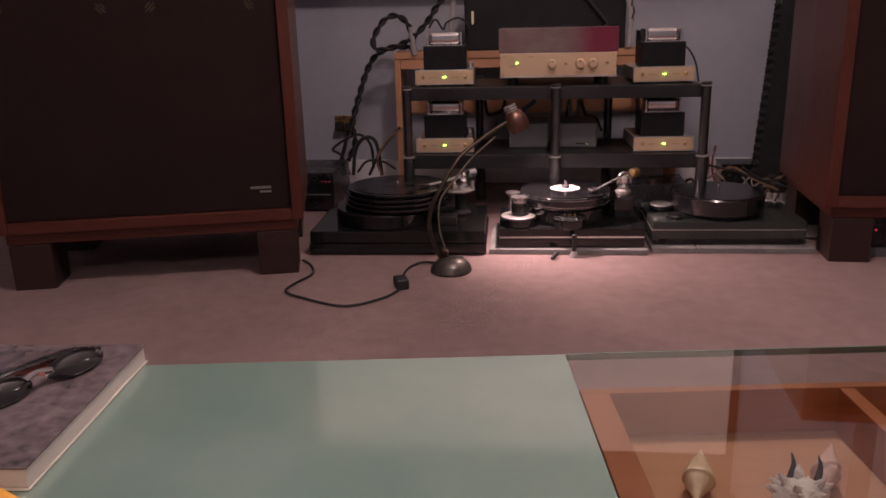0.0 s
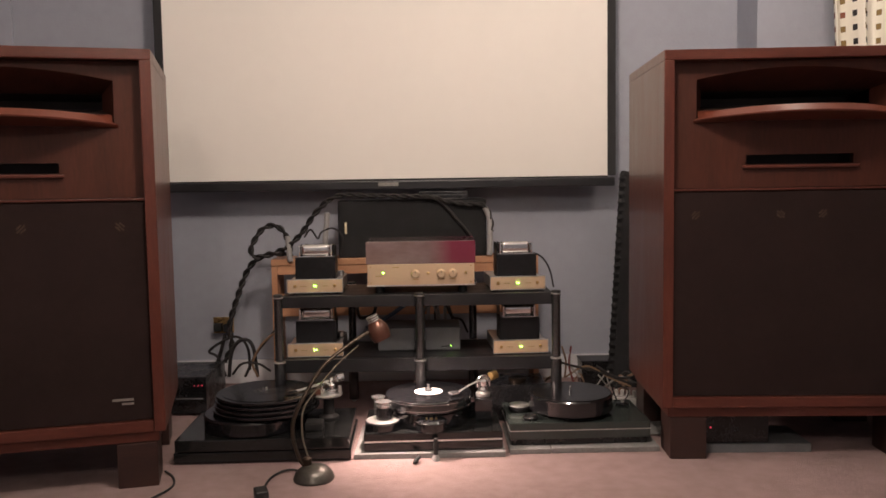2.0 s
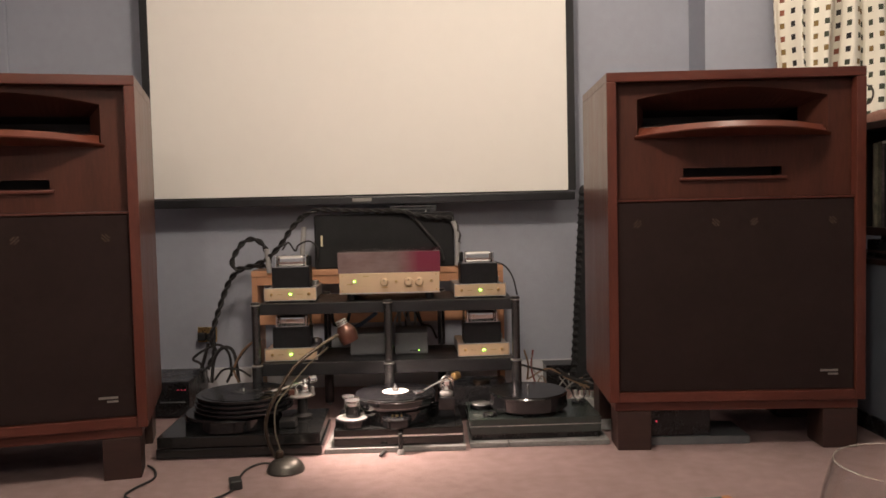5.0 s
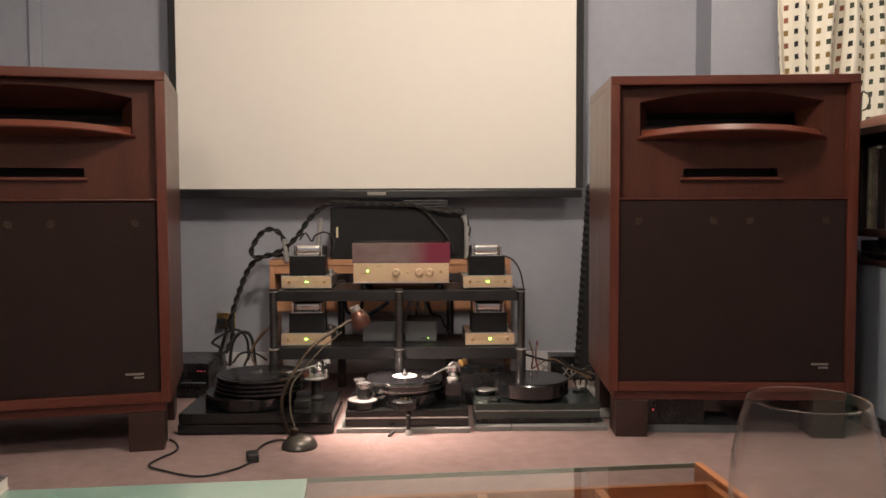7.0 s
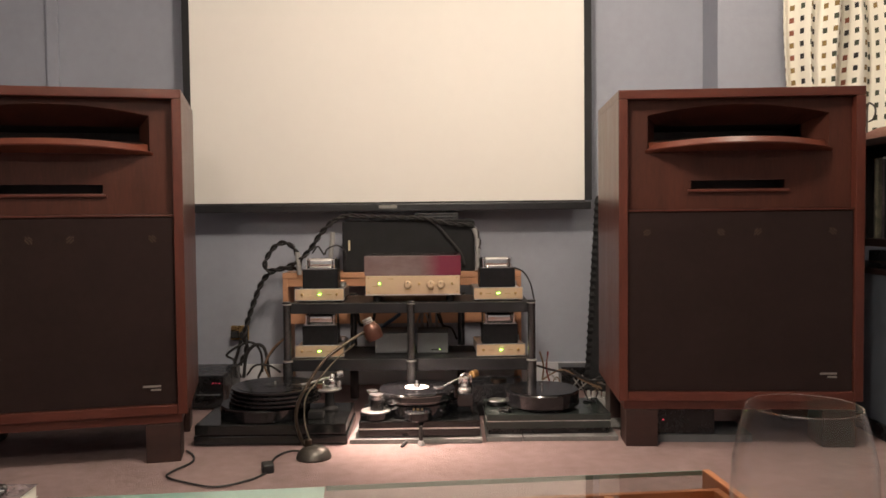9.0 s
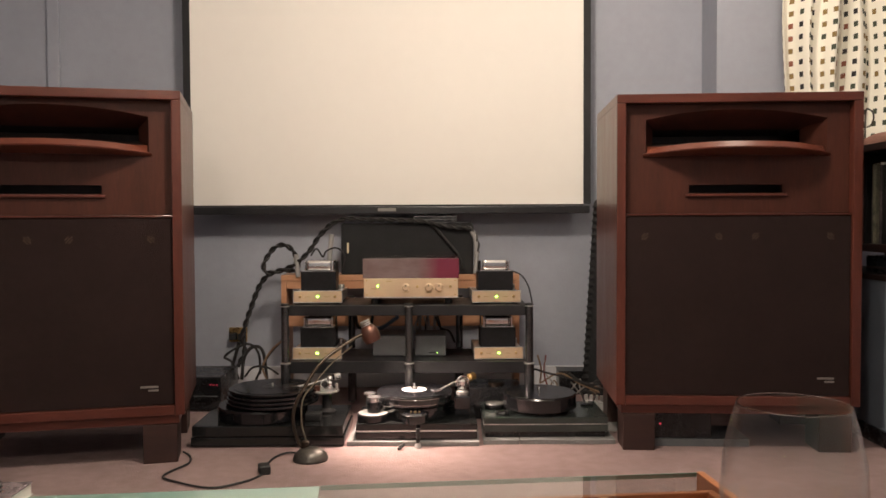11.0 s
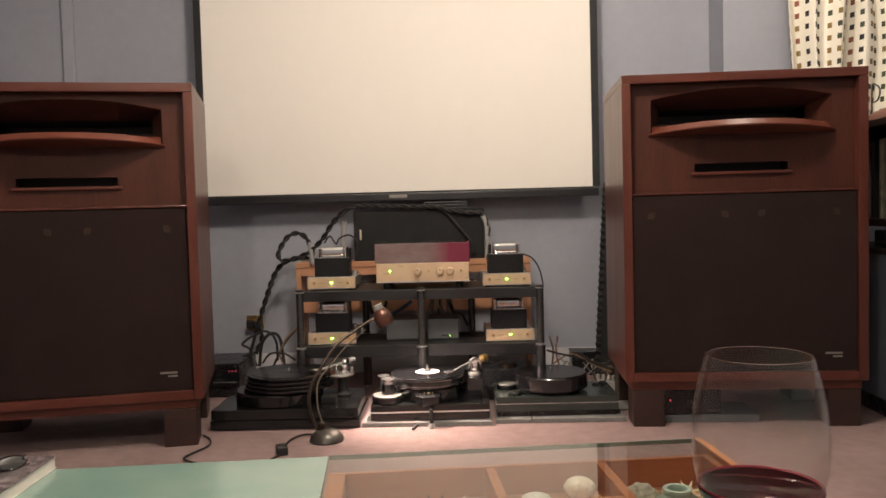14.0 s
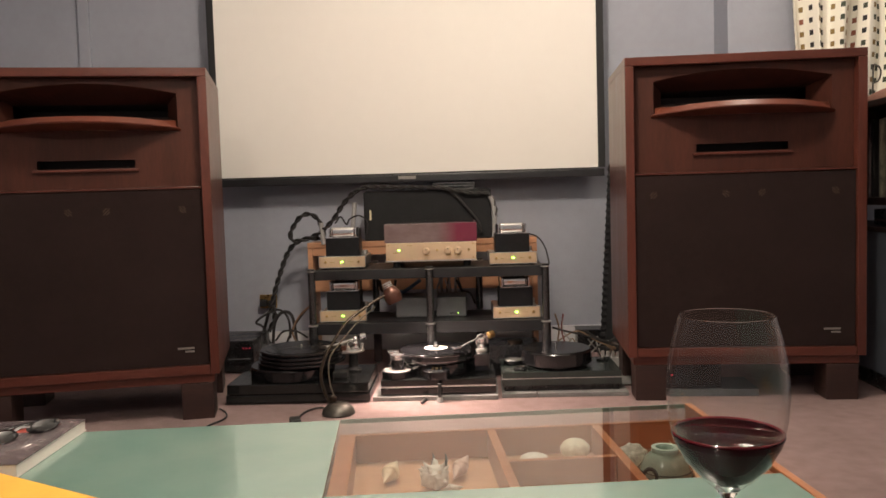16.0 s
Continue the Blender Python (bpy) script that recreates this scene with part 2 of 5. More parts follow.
M_LAMPB = material("bronze_lamp_base", (0.085, 0.078, 0.068), 0.36, 0.65, vary=0.3, scale=20, wear=0.1)
M_LAMPARM = material("aged_brass_tube", (0.042, 0.030, 0.021), 0.38, 0.75, vary=0.2, scale=40)
M_SILVERED = material("tarnished_steel", (0.20, 0.17, 0.13), 0.4, 0.7, vary=0.2, scale=40)
M_COPPER = material("copper_shade", (0.14, 0.062, 0.043), 0.28, 0.6, vary=0.2, scale=24, coat=0.3)
M_FOAM = material("acoustic_foam", (0.016, 0.016, 0.017), 0.95, vary=0.3, scale=40, bump=0.4, bump_scale=200)
M_FROST = material("frosted_glass_back", (0.15, 0.275, 0.235), 0.5, color2=(0.23, 0.335, 0.28), scale=1.2, coat=1.0)
M_FROST.node_tree.nodes["Principled BSDF"].inputs["Coat IOR"].default_value = 2.25
M_FROST.node_tree.nodes["Principled BSDF"].inputs["Coat Roughness"].default_value = 0.085
M_TRAY = material("cherry_wood", (0.33, 0.115, 0.045), 0.4, color2=(0.42, 0.165, 0.07), scale=3, stretch=(1, 7, 7), coat=0.15, bump=0.03)
M_TRAYIN = material("cherry_lining", (0.44, 0.225, 0.12), 0.55, color2=(0.52, 0.28, 0.15), scale=4, stretch=(1, 6, 6))
M_TABLEG = thin_pane("table_glass", (0.90, 0.96, 0.93))
M_WINEGLASS = clear_glass("crystal")
M_BOWL = fine_glass("blown_glass")
M_WINE = material("red_wine", (0.020, 0.0016, 0.0035), 0.05, vary=0.1, scale=40, spec=0.07)
M_WINERIM = material("thin_wine", (0.16, 0.012, 0.022), 0.05, vary=0.1, scale=40)
M_SHELL = material("sea_shell", (0.68, 0.53, 0.32), 0.35, color2=(0.82, 0.70, 0.50), scale=30, bump=0.2, bump_scale=120)
M_SHELLPINK = material("pink_shell", (0.60, 0.38, 0.31), 0.4, color2=(0.74, 0.55, 0.47), scale=40, bump=0.3, bump_scale=120)
M_SHELLW = material("white_shell", (0.82, 0.80, 0.74), 0.5, color2=(0.48, 0.44, 0.38), scale=45, bump=0.5, bump_scale=120)
M_SHELLP = material("pale_urchin", (0.62, 0.56, 0.42), 0.5, color2=(0.72, 0.68, 0.55), scale=60, bump=0.3, bump_scale=200)
M_URCHIN = material("banded_urchin", (0.60, 0.58, 0.46), 0.5, color2=(0.12, 0.11, 0.09), scale=70, bump=0.3, bump_scale=200)
M_CELADON = material("celadon_glaze", (0.24, 0.31, 0.25), 0.15, color2=(0.34, 0.40, 0.33), scale=14, coat=0.8)
M_GLAZEDARK = material("dark_glaze_line", (0.05, 0.06, 0.055), 0.2, vary=0.2, scale=30, coat=0.8)
M_COVER = material("magazine_cover", (0.05, 0.04, 0.05), 0.22, color2=(0.26, 0.21, 0.21), scale=7, coat=0.4)
M_PAGES = material("paper_pages", (0.68, 0.64, 0.58), 0.7, vary=0.06, scale=200, stretch=(1, 1, 30))
M_YELLOW = material("orange_yellow_card", (0.90, 0.46, 0.07), 0.5, vary=0.06, scale=12)
M_REDPRINT = material("red_print", (0.42, 0.07, 0.05), 0.4, vary=0.15, scale=30)
M_BLUECAB = material("grey_blue_paint", (0.19, 0.22, 0.27), 0.6, vary=0.06, scale=5)
M_CLOTH = material("brown_pink_cloth", (0.26, 0.12, 0.085), 0.9, color2=(0.40, 0.21, 0.16), scale=14, bump=0.5, bump_scale=120)
M_SLEEVE = material("record_sleeves", (0.10, 0.095, 0.07), 0.55, color2=(0.30, 0.28, 0.20), scale=30)
M_CURTAIN = curtain_cloth()
M_GREEN = glow("green_led", (0.25, 1.0, 0.05), 30)
M_REDLED = glow("red_led", (1.0, 0.07, 0.12), 0.7)
M_BULB = glow("lamp_bulb", (1.0, 0.78, 0.60), 20)

# ---------------- mesh helpers ----------------


def put(name, bm, mat, smooth=False):
    bmesh.ops.recalc_face_normals(bm, faces=bm.faces)
    me = bpy.data.meshes.new(name)
    bm.to_mesh(me)
    bm.free()
    me.materials.append(mat)
    if smooth:
        for p in me.polygons:
            p.use_smooth = True
        try:
            me.set_sharp_from_angle(angle=radians(35))
        except AttributeError:
            pass
    return new(name, me)


def thing(name, label, category, m=None, group="", kind=""):
    ob = new(name)
    ob.empty_display_size = 0.05
    ob.matrix_world = m or Matrix.Identity(4)
    return tagged(ob, label, category, group, kind)


def part(name, bm, mat, parent, label="", smooth=False):
    ob = put(name, bm, mat, smooth)
    ob.parent = parent
    if label:
        tagged(ob, label)
    return ob


def solid(name, bm, mat, label, category, m=None, group="", kind="", smooth=False):
    """A thing that is one mesh."""
    ob = put(name, bm, mat, smooth)
    if m:
        ob.matrix_world = m
    return tagged(ob, label, category, group, kind)


def box(a, b, bevel=0.0, bm=None, seg=2):
    bm = bm or bmesh.new()
    r = bmesh.ops.create_cube(bm, size=1)
    vs = r["verts"]
    for v in vs:
        v.co = Vector([(a[i] + b[i]) / 2 + (b[i] - a[i]) * v.co[i] for i in range(3)])
    if bevel > 0:
        es = list({e for v in vs for e in v.link_edges})
        bmesh.ops.bevel(bm, geom=es, offset=bevel, segments=seg, affect="EDGES", profile=0.7)
    return bm


def lathe(profile, seg=40, bm=None, m=None):
    """Turns (r, z) points round the z axis."""
    bm = bm or bmesh.new()
    rings = []
    for r, z in profile:
        if r < 1e-6:
            rings.append([bm.verts.new((0, 0, z))])
        else:
            rings.append([bm.verts.new((r * math.cos(2 * math.pi * k / seg), r * math.sin(2 * math.pi * k / seg), z)) for k in range(seg)])
    for p, q in zip(rings, rings[1:]):
        for k in range(seg):
            k2 = (k + 1) % seg
            if len(p) == 1 and len(q) == 1:
                continue
            if len(p) == 1:
                bm.faces.new((p[0], q[k], q[k2]))
            elif len(q) == 1:
                bm.faces.new((p[k], p[k2], q[0]))
            else:
                bm.faces.new((p[k], p[k2], q[k2], q[k]))
    if m:
        bmesh.ops.transform(bm, matrix=m, verts=[v for ring in rings for v in ring])
    return bm


def cyl(r, z0, z1, bev=0.002, seg=32, at=(0, 0, 0), m=None, bm=None):
    t = m or Matrix.Identity(4)
    return lathe([(0, z0), (r - bev, z0), (r, z0 + bev), (r, z1 - bev), (r - bev, z1), (0, z1)], seg, bm, Matrix.Translation(at) @ t)


def smooth_path(pts, n=10):
    pts = [Vector(p) for p in pts]
    ext = [pts[0] * 2 - pts[1]] + pts + [pts[-1] * 2 - pts[-2]]
    out = []
    for i in range(1, len(ext) - 2):
        a, b, c, d = ext[i - 1:i + 3]
        for k in range(n):
            t = k / n
            out.append(0.5 * ((2 * b) + (c - a) * t + (2 * a - 5 * b + 4 * c - d) * t * t + (3 * b - a - 3 * c + d) * t ** 3))
    return out + [pts[-1]]


def tube(pts, r, seg=8, n=10, bm=None, twist=0, offset=0.0, taper=None):
    """A round cable or rod through pts; with twist it winds round the path as one strand of a braid."""
    bm = bm or bmesh.new()
    path = smooth_path(pts, n) if n else [Vector(p) for p in pts]
    prev, run, rings = None, 0.0, []
    for i, p in enumerate(path):
        d = (path[min(i + 1, len(path) - 1)] - path[max(i - 1, 0)]).normalized()
        if prev is None:
            prev = d.orthogonal().normalized()
        prev = (prev - d * prev.dot(d)).normalized()
        side = d.cross(prev)
        if i:
            run += (p - path[i - 1]).length
        c = p
        if offset:
            ph = twist + run * 2 * math.pi / 0.095
            c = p + (prev * math.cos(ph) + side * math.sin(ph)) * offset
        rr = r * (taper(i / (len(path) - 1)) if taper else 1)
        rings.append([bm.verts.new(c + (prev * math.cos(2 * math.pi * k / seg) + side * math.sin(2 * math.pi * k / seg)) * rr) for k in range(seg)])
    for a, b in zip(rings, rings[1:]):
        for k in range(seg):
            bm.faces.new((a[k], a[(k + 1) % seg], b[(k + 1) % seg], b[k]))
    bm.faces.new(rings[0][::-1])
    bm.faces.new(rings[-1])
    return bm


def braid(pts, r, bm=None):
    bm = bm or bmesh.new()
    for k in range(2):
        tube(pts, r * 0.55, 7, 14, bm, twist=k * math.pi, offset=r * 0.55)
    return bm


def grid_surface(f, nu, nv, bm=None):
    """A sheet of nu x nv cells through f(u, v), u and v from 0 to 1."""
    bm = bm or bmesh.new()
    vs = [[bm.verts.new(f(i / nu, j / nv)) for j in range(nv + 1)] for i in range(nu + 1)]
    for i in range(nu):
        for j in range(nv):
            bm.faces.new((vs[i][j], vs[i + 1][j], vs[i + 1][j + 1], vs[i][j + 1]))
    return bm


def to(bm, m):
    bmesh.ops.transform(bm, matrix=m, verts=bm.verts)
    return bm

# ---------------- the room ----------------
WALL_Y = 0.72
X0, X1, Y0, CEIL = -2.7, 2.62, -5.4, 2.5


def structure(name, a, b, mat, label, category, bevel=0.0):
    return solid(name, box(a, b, bevel), mat, label, category, kind="structure")


structure("floor", (X0, Y0, -0.12), (X1, WALL_Y + 0.2, 0), M_CARPET, "dusty pink short-pile carpet over the whole floor", "floor")
structure("ceiling", (X0, Y0, CEIL), (X1, WALL_Y + 0.2, CEIL + 0.1), M_WHITE, "plain white painted ceiling of the room", "ceiling")
structure("wall_north", (X0, WALL_Y, 0), (1.475, WALL_Y + 0.2, CEIL), M_WALL, "grey-blue painted wall behind the projection screen", "wall")
structure("wall_breast", (1.475, 0.485, 0), (X1, WALL_Y + 0.2, CEIL), M_WALL, "grey-blue painted wall projecting beside the curtain", "wall")
structure("wall_west", (X0 - 0.15, Y0, 0), (X0, WALL_Y + 0.2, CEIL), M_WALL, "plain grey-blue painted side wall", "wall")
structure("wall_east", (X1, Y0, 0), (X1 + 0.15, WALL_Y + 0.2, CEIL), M_WALL, "plain grey-blue painted side wall", "wall")
structure("wall_south", (X0, Y0 - 0.15, 0), (X1, Y0, CEIL), M_WALL, "plain grey-blue painted rear wall", "wall")
structure("baseboard", (X0, WALL_Y - 0.018, 0), (1.472, WALL_Y - 0.002, 0.11), M_SKIRT, "painted skirting board along the wall", "baseboard", 0.003)
structure("trim", (-1.89, WALL_Y - 0.022, 0.112), (-1.83, WALL_Y - 0.002, CEIL), M_WALL,
          "painted vertical trunking strip on the wall", "trim", 0.004)

# ---------------- projection screen ----------------
SY = 0.572
screen = thing("projection_screen", "wide white projection screen in a black frame hung before the wall", "screen", pose(-0.1325, SY, 0.9))
SW, SB, ST = 0.9785, 0.045, 1.17
part("screen_cloth", box((-SW, 0, SB), (SW, 0.004, ST)), M_SCREEN, screen, "matt white projection cloth")
part("border", box((-SW - 0.036, -0.004, SB), (-SW, 0.012, ST), 0.002), M_BLACK, screen, "black masking border")
part("border", box((SW, -0.004, SB), (SW + 0.036, 0.012, ST), 0.002), M_BLACK, screen, "black masking border")
part("border", box((-SW - 0.036, -0.004, ST), (SW + 0.036, 0.012, ST + 0.25), 0.002), M_BLACK, screen, "black masking drop")
part("border", box((-SW, -0.004, SB - 0.006), (SW, 0.012, SB), 0.001), M_BLACK, screen, "black masking border")
part("weight_bar", box((-SW - 0.03, -0.016, -0.002), (SW + 0.03, 0.022, SB - 0.008), 0.006), M_BAR, screen, "glossy black bottom bar")
part("maker_plate", box((-0.045, -0.019, 0.012), (0.045, -0.0165, 0.028), 0.001), M_BADGE, screen, "small silver plate")
part("housing", box((-SW - 0.08, -0.03, 1.43), (SW + 0.08, 0.075, 1.54), 0.01), M_BAR, screen, "black roller housing")
for sx in (-0.9, 0.9):
    part("bracket", box((sx - 0.02, 0.076, 1.45), (sx + 0.02, WALL_Y - SY - 0.001, 1.52), 0.002), M_BAR, screen)

# ---------------- loudspeakers ----------------
W, HT, D, MG = 0.872, 1.315, 0.551, 0.033
GT, GB, ZB = 0.874, 0.206, 0.170
STRETCH = Matrix.Diagonal((1.018, 1.05, 1.009, 1))


def arc_strip(rows, n=28):
    """A skin through rows of curves, each a function of s from -1 to 1."""
    bm = bmesh.new()
    vs = [[bm.verts.new(f(-1 + 2 * i / n)) for i in range(n + 1)] for f in rows]
    for a, b in zip(vs, vs[1:]):
        for i in range(n):
            bm.faces.new((a[i], a[i + 1], b[i + 1], b[i]))
    return bm


def loudspeaker(m):
    sp = thing("loudspeaker", "large walnut horn loudspeaker with dark brown grille on block feet", "loudspeaker", m, "pair of loudspeakers")
    h = W / 2
    bv = 0.004
    part("side_panel", box((-h, 0, ZB), (-h + MG, D, HT - MG), bv), M_WOOD, sp)
    part("side_panel", box((h - MG, 0, ZB), (h, D, HT - MG), bv), M_WOOD, sp)
    part("top_panel", box((-h, 0, HT - MG + 0.0005), (h, D, HT), bv), M_WOODH, sp)
    part("bottom_panel", box((-h + MG + 0.0005, 0.002, ZB), (h - MG - 0.0005, D, GB - 0.001), bv), M_WOODH, sp)
    part("back_panel", box((-h + MG, D - 0.02, GB), (h - MG, D - 0.002, HT - MG)), M_DARKWOOD, sp)
    # plinth rail between the cabinet and the feet
    part("plinth", box((-h + 0.02, 0.014, 0.138), (h - 0.02, D - 0.02, ZB - 0.001), 0.003), M_WOODH, sp, "recessed plinth rail")
    for fx in (-1, 1):
        for fy in (0.006, D - 0.15):
            cx = fx * (h - 0.084)
            part("foot", box((cx - 0.058, fy, 0), (cx + 0.058, fy + 0.13, 0.137), 0.004), M_DARKWOOD, sp, "dark block foot")
    # horn baffle with openings for the horn mouth and the slot
    yb, yk = 0.040, 0.060
    zt, hx = HT - MG - 0.0005, 0.325
    h0, h1, s0, s1, sx = 1.10, 1.266, 0.953, 0.984, 0.168
    ix = h - MG - 0.0005
    bm = bmesh.new()
    for a, b in (((-ix, h1), (ix, zt)), ((-ix, h0), (-hx, h1)), ((hx, h0), (ix, h1)), ((-ix, s1), (ix, h0)),
                 ((-ix, s0), (-sx, s1)), ((sx, s0), (ix, s1)), ((-ix, GT + 0.006), (ix, s0))):
        box((a[0], yb, a[1]), (b[0], yk, b[1]), bm=bm)
    bmesh.ops.remove_doubles(bm, verts=bm.verts, dist=0.0001)
    part("horn_baffle", bm, M_HORN, sp, "walnut baffle with horn mouth")
    # horn walls run back into a black throat
    def arch(s):
        return 1.226 + 0.036 * (1 - abs(s) ** 2)
    bm = arc_strip([lambda s: (s * hx, yb, h1 + 0.0005), lambda s: (s * hx, yb, arch(s)), lambda s: (s * hx * 0.995, yb + 0.004, arch(s) - 0.003), lambda s: (s * 0.275, 0.17, 1.200)], 28)
    for s in (-1, 1):
        q = [bm.verts.new(c) for c in ((s * hx, yb + 0.001, h0), (s * 0.275, 0.17, 1.15), (s * 0.275, 0.17, 1.200), (s * hx, yb + 0.001, arch(1)))]
        bm.faces.new(q)
    part("horn_wall", bm, M_HORN, sp, "dark arched horn wall")
    part("horn_throat", arc_strip([lambda s: (s * 0.31, yk + 0.02, 1.128), lambda s: (s * 0.275, 0.17, 1.15), lambda s: (s * 0.26, 0.30, 1.165), lambda s: (s * 0.26, 0.30, 1.19),
                                   lambda s: (s * 0.275, 0.17, 1.200)], 6), M_THROAT, sp, "black horn throat")
    # bowed lower lip
    P = 0.123

    def bow(s):
        return 1 - abs(s) ** 2.2
    rows = [
        lambda s: (s * 0.334, yb - 0.0005, 1.086 + 0.006 * bow(s)),
        lambda s: (s * 0.335, yb - 0.001 - 0.6 * P * bow(s), 1.088 + 0.013 * bow(s)),
        lambda s: (s * 0.336, yb - 0.002 - P * bow(s), 1.094 + 0.016 * bow(s)),
        lambda s: (s * 0.336, yb - 0.004 - P * bow(s), 1.097 + 0.018 * bow(s)),
        lambda s: (s * (0.320 - 0.008 * bow(s)), yb - 0.002 - (P - 0.012) * bow(s), 1.102 + 0.032 * bow(s) ** 0.35),
        lambda s: (s * 0.318, yb + 0.02, 1.128 + 0.008 * bow(s)),
        lambda s: (s * 0.312, yk + 0.02, 1.128),
    ]
    part("horn_lip", arc_strip(rows), M_LIP, sp, "bowed polished walnut lip", True)
    # slot vent
    bm = box((-sx - 0.012, yk, s0 - 0.01), (sx + 0.012, yk + 0.1, s1 + 0.01))
    bmesh.ops.delete(bm, geom=[min(bm.faces, key=lambda f: f.calc_center_median().y)], context="FACES")
    part("vent_box", bm, M_THROAT, sp, "black slot vent")
    part("vent_ledge", box((-sx - 0.014, yb - 0.012, s0 - 0.012), (sx + 0.014, yb - 0.0005, s0 - 0.002), 0.003), M_WOODH, sp)
    part("trim_rail", box((-ix, 0.010, GT - 0.003), (ix, 0.050, GT + 0.004), 0.002), M_WOODH, sp, "thin rail over the grille")
    # grille
    grille = part("grille", box((-ix + 0.001, 0.014, GB + 0.0005), (ix - 0.001, 0.034, GT - 0.006), 0.003), M_GRILLE, sp, "dark brown cloth grille")
    for cx in (-0.199, 0.197):
        for dx in (-0.134, 0.134):
            bm = bmesh.new()
            for k, wd in enumerate((0.010, 0.016, 0.009)):
                box((-wd, -0.0015, -0.012 + k * 0.008), (wd, 0, -0.007 + k * 0.008), bm=bm)
            to(bm, pose(cx + dx, 0.0136, 0.795, 0, 45 if dx > 0 else -45, 0))
            part("driver_clamp", bm, M_BRONZE, grille, "dull bronze driver clamp")
    bx = ix - 0.085
    part("badge", box((bx - 0.030, 0.0115, 0.268), (bx + 0.030, 0.0138, 0.2755), 0.0006), M_BADGE, sp, "silver maker's bar")
    part("badge", box((bx - 0.004, 0.0115, 0.256), (bx + 0.030, 0.0138, 0.2625), 0.0006), M_BADGE, sp, "silver maker's bar")
    return sp


def speaker_pose(x, y, toe, inner):
    """x, y: the inner front corner; toe: degrees towards the listener."""
    if inner > 0:
        a = -math.radians(toe)
        c = Vector((x, y, 0)) + Vector((math.cos(a), math.sin(a), 0)) * W * 1.018 / 2
        return pose(c.x, c.y, 0, 0, 0, -toe)
    a = math.radians(toe)
    c = Vector((x, y, 0)) - Vector((math.cos(a), math.sin(a), 0)) * W * 1.018 / 2
    return pose(c.x, c.y, 0, 0, 0, toe)


spk = loudspeaker(speaker_pose(0.806, -0.467, 2.6, 1) @ STRETCH)
copy_thing(spk, speaker_pose(-0.765, -0.614, 13.75, -1))

# ---------------- equipment rack ----------------
rack = thing("equipment_rack", "black double-width hi-fi rack with metal-ringed posts and two shelves", "rack")


def rack_shelf(z0, z1, nm):
    shelf = part("shelf", box((-0.51, 0.0005, z1 - 0.022), (0.51, 0.2995, z1), 0.003), M_SHELF, rack, nm)
    part("front_rail", box((-0.51, -0.03, z0), (0.51, 0.0, z1), 0.004), M_SHELF, shelf)
    part("rear_rail", box((-0.51, 0.30, z0), (0.51, 0.32, z1), 0.003), M_SHELF, shelf)


rack_shelf(0.458, 0.503, "black top shelf with deep front rail")
rack_shelf(0.210, 0.262, "black lower shelf with deep front rail")
for py, columns in ((-0.048, (-0.52, 0.008, 0.52)), (0.338, (-0.284, 0.225))):
    for px in columns:
        post = part("post", cyl(0.0165, 0.262, 0.503, seg=24, at=(px, py, 0)), M_POST, rack, "", True)
        part("cap", cyl(0.0185, 0.503, 0.513, 0.003, 24, (px, py, 0)), M_RACK, post, "", True)
        part("ring", cyl(0.0190, 0.499, 0.5035, 0.001, 24, (px, py, 0)), M_SILVER, post, "thin bright metal ring", True)
        low = part("post", cyl(0.0205, 0.012, 0.255, seg=24, at=(px, py, 0)), M_POST, rack, "", True)
        part("ring", cyl(0.0222, 0.2545, 0.2595, 0.001, 24, (px, py, 0)), M_SILVER, low, "thin bright metal ring", True)
        part("spike", lathe([(0, 0), (0.006, 0.002), (0.016, 0.0125), (0, 0.0125)], 16, m=Matrix.Translation((px, py, 0))), M_SILVER, low, "", True)


